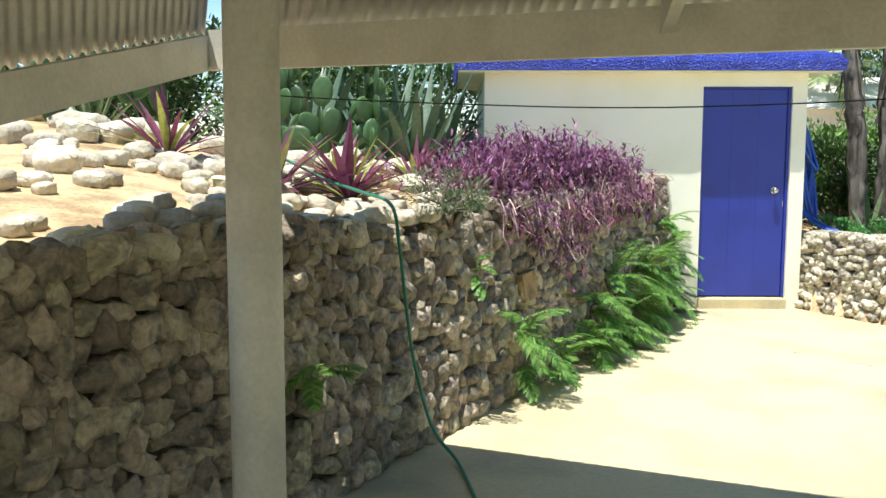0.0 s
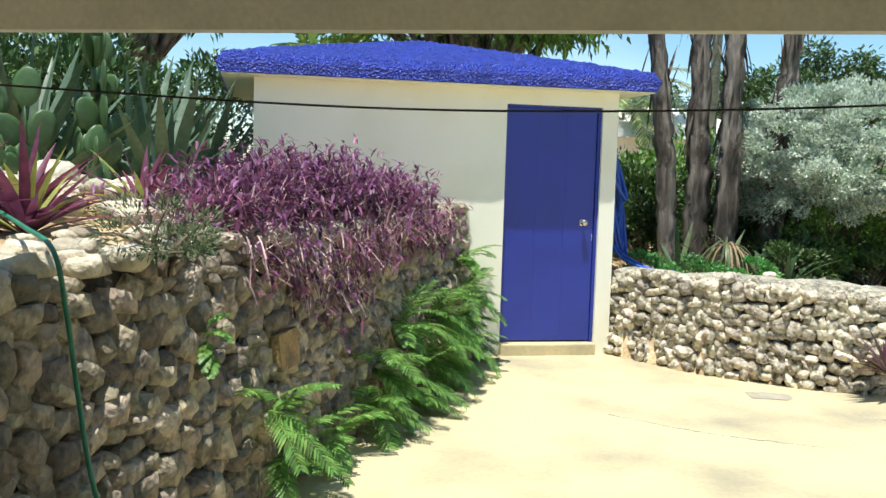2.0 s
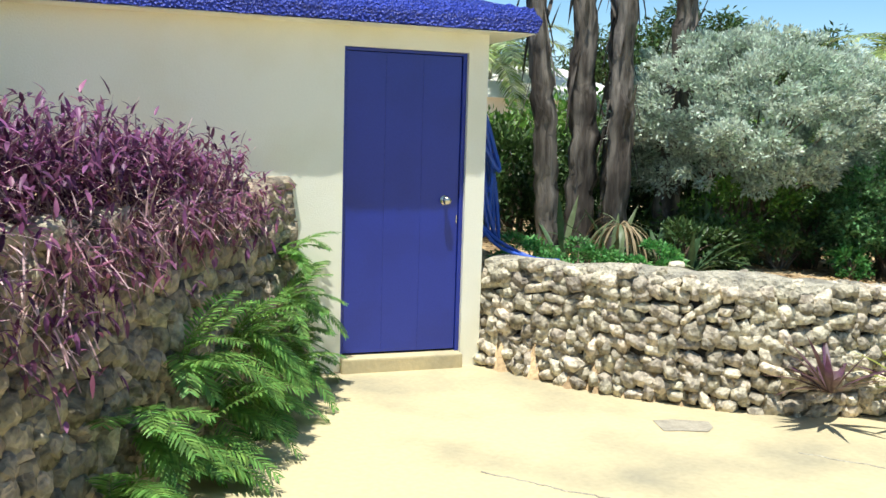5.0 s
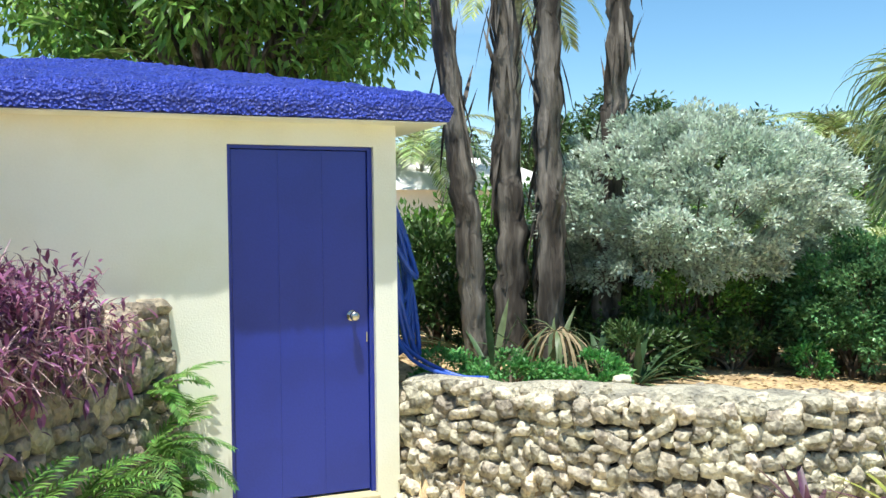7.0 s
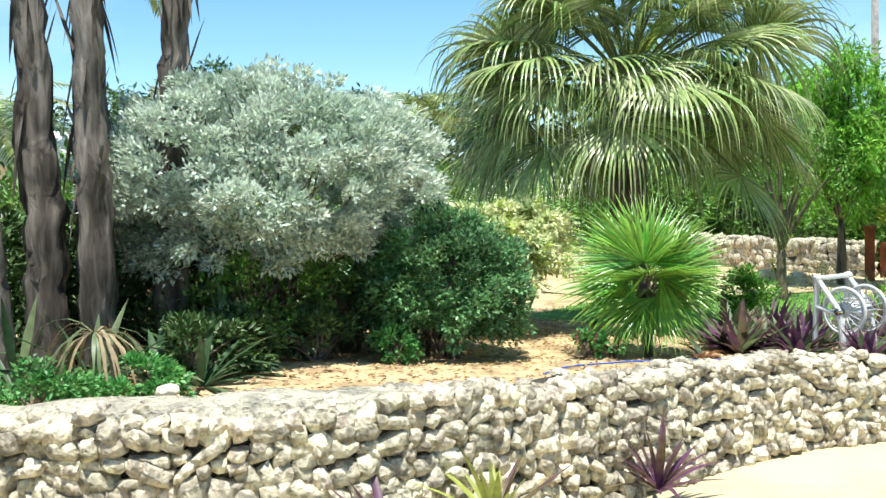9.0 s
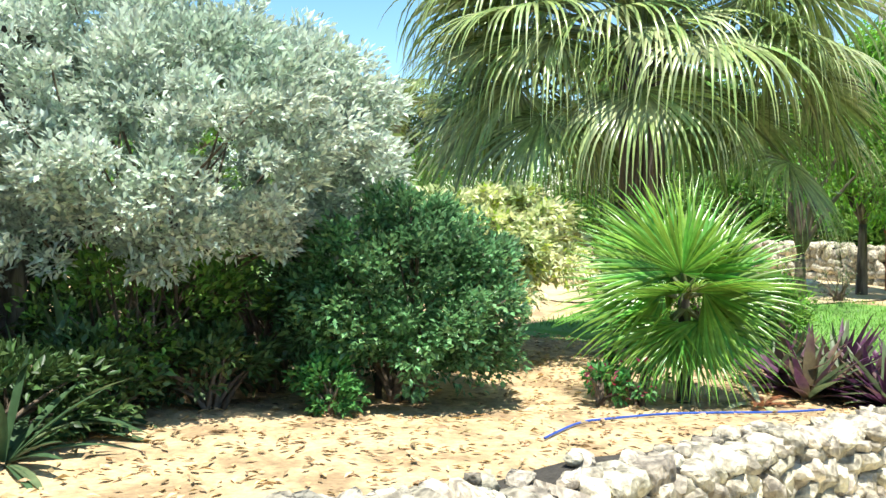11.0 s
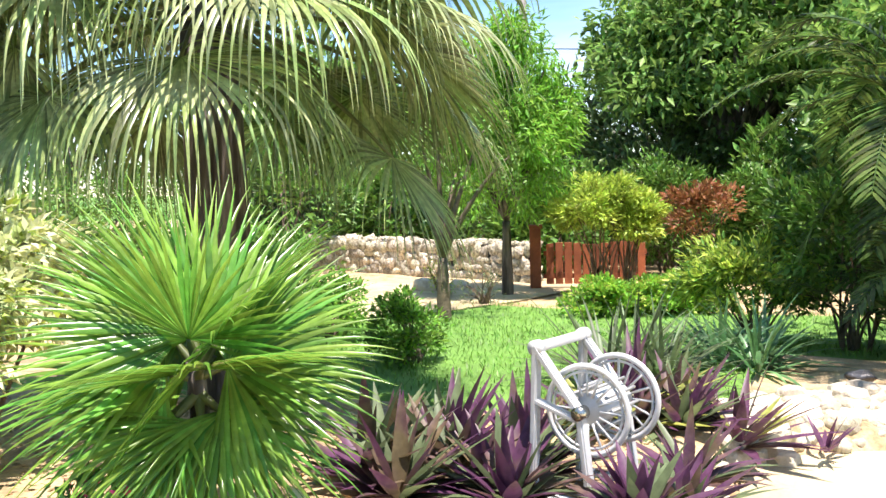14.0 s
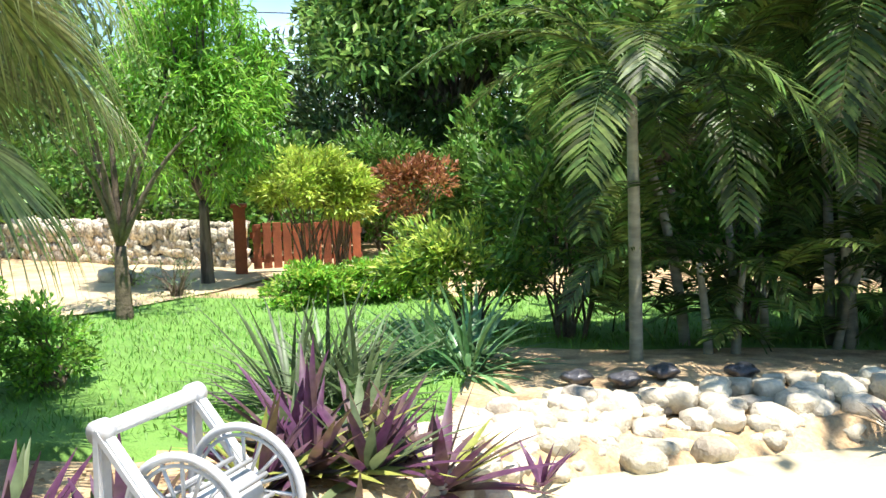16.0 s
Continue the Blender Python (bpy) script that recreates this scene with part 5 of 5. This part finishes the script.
vs = [bm.verts.new((x, y, float(ground_z(x, y)) + 0.02)) for x, y in ((12.4, 4.6), (14.0, 3.3), (15.2, 2.3), (16.4, 1.6), (18.6, 1.2), (20.6, 3.4), (17.5, 6.5), (13.5, 7.0))]
bm.faces.new(vs)
tagged(part("sand_path", bm, M_sand, None), "pale sandy path by the gate", "path", kind="structure")

# gate
gate = empty("gate", 18.6, 1.1, float(ground_z(18.6, 1.1)) + 0.04, "red-brown slatted wooden gate", "gate", rz=-70)
for k in range(11):
    bm = bmesh.new()
    box(bm, -0.72 + k * 0.15, -0.015, 0.05, -0.72 + k * 0.15 + 0.125, 0.015, 0.72 + 0.02 * math.sin(k), 0.006)
    part("board", bm, M_gate, gate)
for z in (0.14, 0.52):
    bm = bmesh.new()
    box(bm, -0.76, 0.016, z, 0.93, 0.05, z + 0.08, 0.006)
    part("rail", bm, M_gate, gate)
for x in (-0.9,):
    bm = bmesh.new()
    box(bm, x - 0.09, -0.09, -0.1, x + 0.09, 0.09, 0.98, 0.01)
    box(bm, x - 0.12, -0.12, 0.98, x + 0.12, 0.12, 1.04, 0.01)
    part("post", bm, M_gate, gate)
far_wall = stone_wall("wall_far", [(19.0, 2.3), (21.5, 8.5)][::-1], lambda s: 0.75, M_paler, M_paler_i, "far pale stone boundary wall", (0.16, 0.28), 60, 0.03)
far_wall.location.z = -0.15
for x, y, s in ((17.6, 3.6, 0.4), (18.0, 3.2, 0.3)):
    boulder("path_rock", x, y, s, "pale rock beside the sandy path", "rock", "path rocks")

# trees behind
for k in range(16):
    x, y = 23.5 + 2.2 * math.sin(k * 1.7), -13 + k * 1.55
    r = 1.7 + 0.5 * math.sin(k * 2.3)
    bush("boundary_shrub", x, y, "tall dense dark green boundary shrub", 1.0 + 0.4 * math.sin(k), (r, r, r * 1.05), 3800, 0.2, 0.09, M_mango if k % 3 else M_far, "boundary shrubs", clumps=46)
# added tree, crown above the view, only to shade the palm clump
tree("shade_tree", 13.4, -6.6, "added tree with an unseen crown that shades the palm clump", 9.5, 3.0, 2600, 0.24, 0.11, M_far, 0.2, 7.0, clumps=70, lean=(-1.6, 0.6))
for k in range(11):
    x, y, r = 31 + 2 * math.sin(k * 2.1), -18 + k * 3.4, 3.0
    bush("boundary_shrub", x, y, "tall dense dark green boundary shrub", 1.8, (r, r, r), 3600, 0.34, 0.16, M_far, "boundary shrubs", clumps=46)
tree("mango_tree", 1.3, 7.2, "broad-leaved mango tree behind the shed", 6.0, 2.7, 20000, 0.21, 0.07, M_bigtree, 0.16, 4.2, clumps=130, droopy=0.4, fork=0.3)
tree("mango_tree", -3.6, 6.0, "broad-leaved mango tree behind the terrace", 5.5, 2.2, 10000, 0.17, 0.06, M_mango, 0.16, 3.6, clumps=55, droopy=0.45)
for x, y, h, r in ((16.5, 26, 6.2, 2.2), (19.5, 25, 7.0, 2.4), (23, 24, 6.2, 2.4), (27, 21, 5.5, 2.6), (13, 28, 5.0, 2.2)):
    tree("far_tree", x, y, "distant bushy dark green tree", h, r, 5000, 0.28, 0.10, M_far, 0.18, h * 0.7, clumps=40, group="distant trees")
for x, y, h, r in ((28, 1.2, 9, 2.4), (25, -0.6, 9, 3.0), (25, -4, 10, 3.8), (24, -8, 9, 3.6), (20.5, -4.5, 6, 2.4), (30, 13, 8, 3.2), (19, -9, 8, 3.0), (17, -13, 8, 3.2)):
    tree("big_tree", x, y, "tall dark leafy tree beyond the gate", h, r, 13000, 0.26, 0.12, M_bigtree, 0.2, h * 0.55, clumps=80, group="trees beyond the gate")
for x, y, r, m_ in ((20.5, -1.6, 1.0, M_mango), (21.5, 0.3, 1.1, M_mango), (19.5, -3.0, 1.0, M_far), (14.5, -8.5, 1.3, M_far), (15.5, -5.5, 1.0, M_far)):
    bush("background_shrub", x, y, "dense distant green shrub", 1.0, (r, r, r), 4500, 0.14, 0.06, m_, "background shrubs", clumps=40)
for x, y, r in ((7.5, 7.0, 1.4), (10, 7.5, 1.5), (12.5, 8.5, 1.5), (3.2, 4.6, 1.0), (1.8, 3.6, 0.8), (5.2, 7.0, 1.2), (15, 10, 1.6), (18, 11, 1.6), (21, 12, 1.8), (-4.5, 3.2, 0.9), (-6.0, 1.5, 0.9), (-7.5, -1.5, 1.1), (-8, -4.5, 1.1)):
    bush("background_shrub", x, y, "dense distant green shrub", float(ground_z(x, y)) + r * 0.7, (r, r, r * 0.85), int(3200 * r), 0.11, 0.05, M_mango, "background shrubs", clumps=40)


def coconut(x, y, h, lean, label):
    ob = plant("coconut_palm", x, y, label, "palm tree", "distant coconut palms")
    top = np.array([lean, 0, h])
    V, F = tube(bez((0, 0, -0.2), (lean * 0.2, 0, h * 0.5), top, 12), np.linspace(0.16, 0.1, 12), 8)
    ob_of("trunk", mesh_of("trunk", V, F, M_cane), ob)
    P = []
    for k in range(16):
        az, el = k * 2.4, rng.uniform(-0.1, 1.2)
        feather(top, (math.cos(az) * math.cos(el), math.sin(az) * math.cos(el), math.sin(el)), 2.6, 34, 0.65, 0.06, 1.7, P)
    V, F = merge(P)
    ob_of("fronds", mesh_of("fronds", V, F, M_livis), ob)


coconut(2.0, 22, 7.0, 0.5, "distant coconut palm against the sky")
coconut(8.9, 14, 7.5, 0.2, "distant slender palm trunk")
coconut(21, 17, 4.3, 0.3, "distant palm against the sky")
coconut(8.0, 18, 3.4, 0.2, "distant low palm among shrubs")
coconut(-4.5, 12, 5.5, -0.4, "distant palm behind the terrace")

def banana(x, y, h, n, L, label):
    """A pseudostem with broad paddle leaves torn into strips."""
    ob = plant("banana_plant", x, y, label, "banana plant", "banana plants")
    V, F = tube([(0, 0, -0.1), (0.02, 0, h * 0.5), (0, 0.03, h)], [0.12, 0.1, 0.07], 10)
    ob_of("stem", mesh_of("stem", V, F, M_cane), ob)
    for k in range(n):
        P, az, el = [], k * 2.4, rng.uniform(0.5, 1.3)
        feather((0, 0, h - 0.05), (math.cos(az) * math.cos(el), math.sin(az) * math.cos(el), math.sin(el)), L * rng.uniform(0.8, 1.1), 17, L * 0.2, L * 0.085, rng.uniform(0.8, 1.5), P)
        ob_of("leaf", mesh_of("leaf", *merge(P), M_banana), ob)
    return ob


banana(-1.2, 6.3, 1.9, 9, 1.7, "banana plant with torn leaves behind the shed")

banana(9.84, 6.63, 1.2, 8, 1.7, "banana plant with pale upright leaves beyond the bed")

# white house far behind the trunks
house = empty("house", 9.5, 18.5, 0.3, "distant white house with a pale roof", "house")
bm = bmesh.new()
box(bm, -2.6, -1.5, 0, 2.6, 2.5, 2.3)
part("wall", bm, M_housewhite, house)
bm = bmesh.new()
vs = [bm.verts.new(p) for p in ((-2.9, -1.8, 2.3), (2.9, -1.8, 2.3), (2.9, 2.8, 2.3), (-2.9, 2.8, 2.3), (-1.4, 0.5, 3.3), (1.4, 0.5, 3.3))]
for q in ((0, 1, 5, 4), (1, 2, 5), (2, 3, 4, 5), (3, 0, 4), (3, 2, 1, 0)):
    bm.faces.new([vs[i] for i in q])
part("roof", bm, M_housewhite, house)

# pole and wires
V, F = tube([(30, 6.0, -0.6), (30, 6.0, 8.2)], [0.13, 0.1], 10)
tagged(ob_of("utility_pole", mesh_of("utility_pole", V, F, M_pole)), "grey utility pole beyond the gate", "pole")
for z0, z1 in ((5.6, 4.4), (4.6, 3.4), (4.2, 3.0)):
    V, F = tube(path_through([(30, 6, z0), (26, 0.5, (z0 + z1) / 2 - 0.25), (22, -6, z1)], 8), 0.015, 5)
    tagged(ob_of("overhead_wire", mesh_of("overhead_wire", V, F, M_cable)), "overhead wire running from the pole", "wire", "overhead wires")
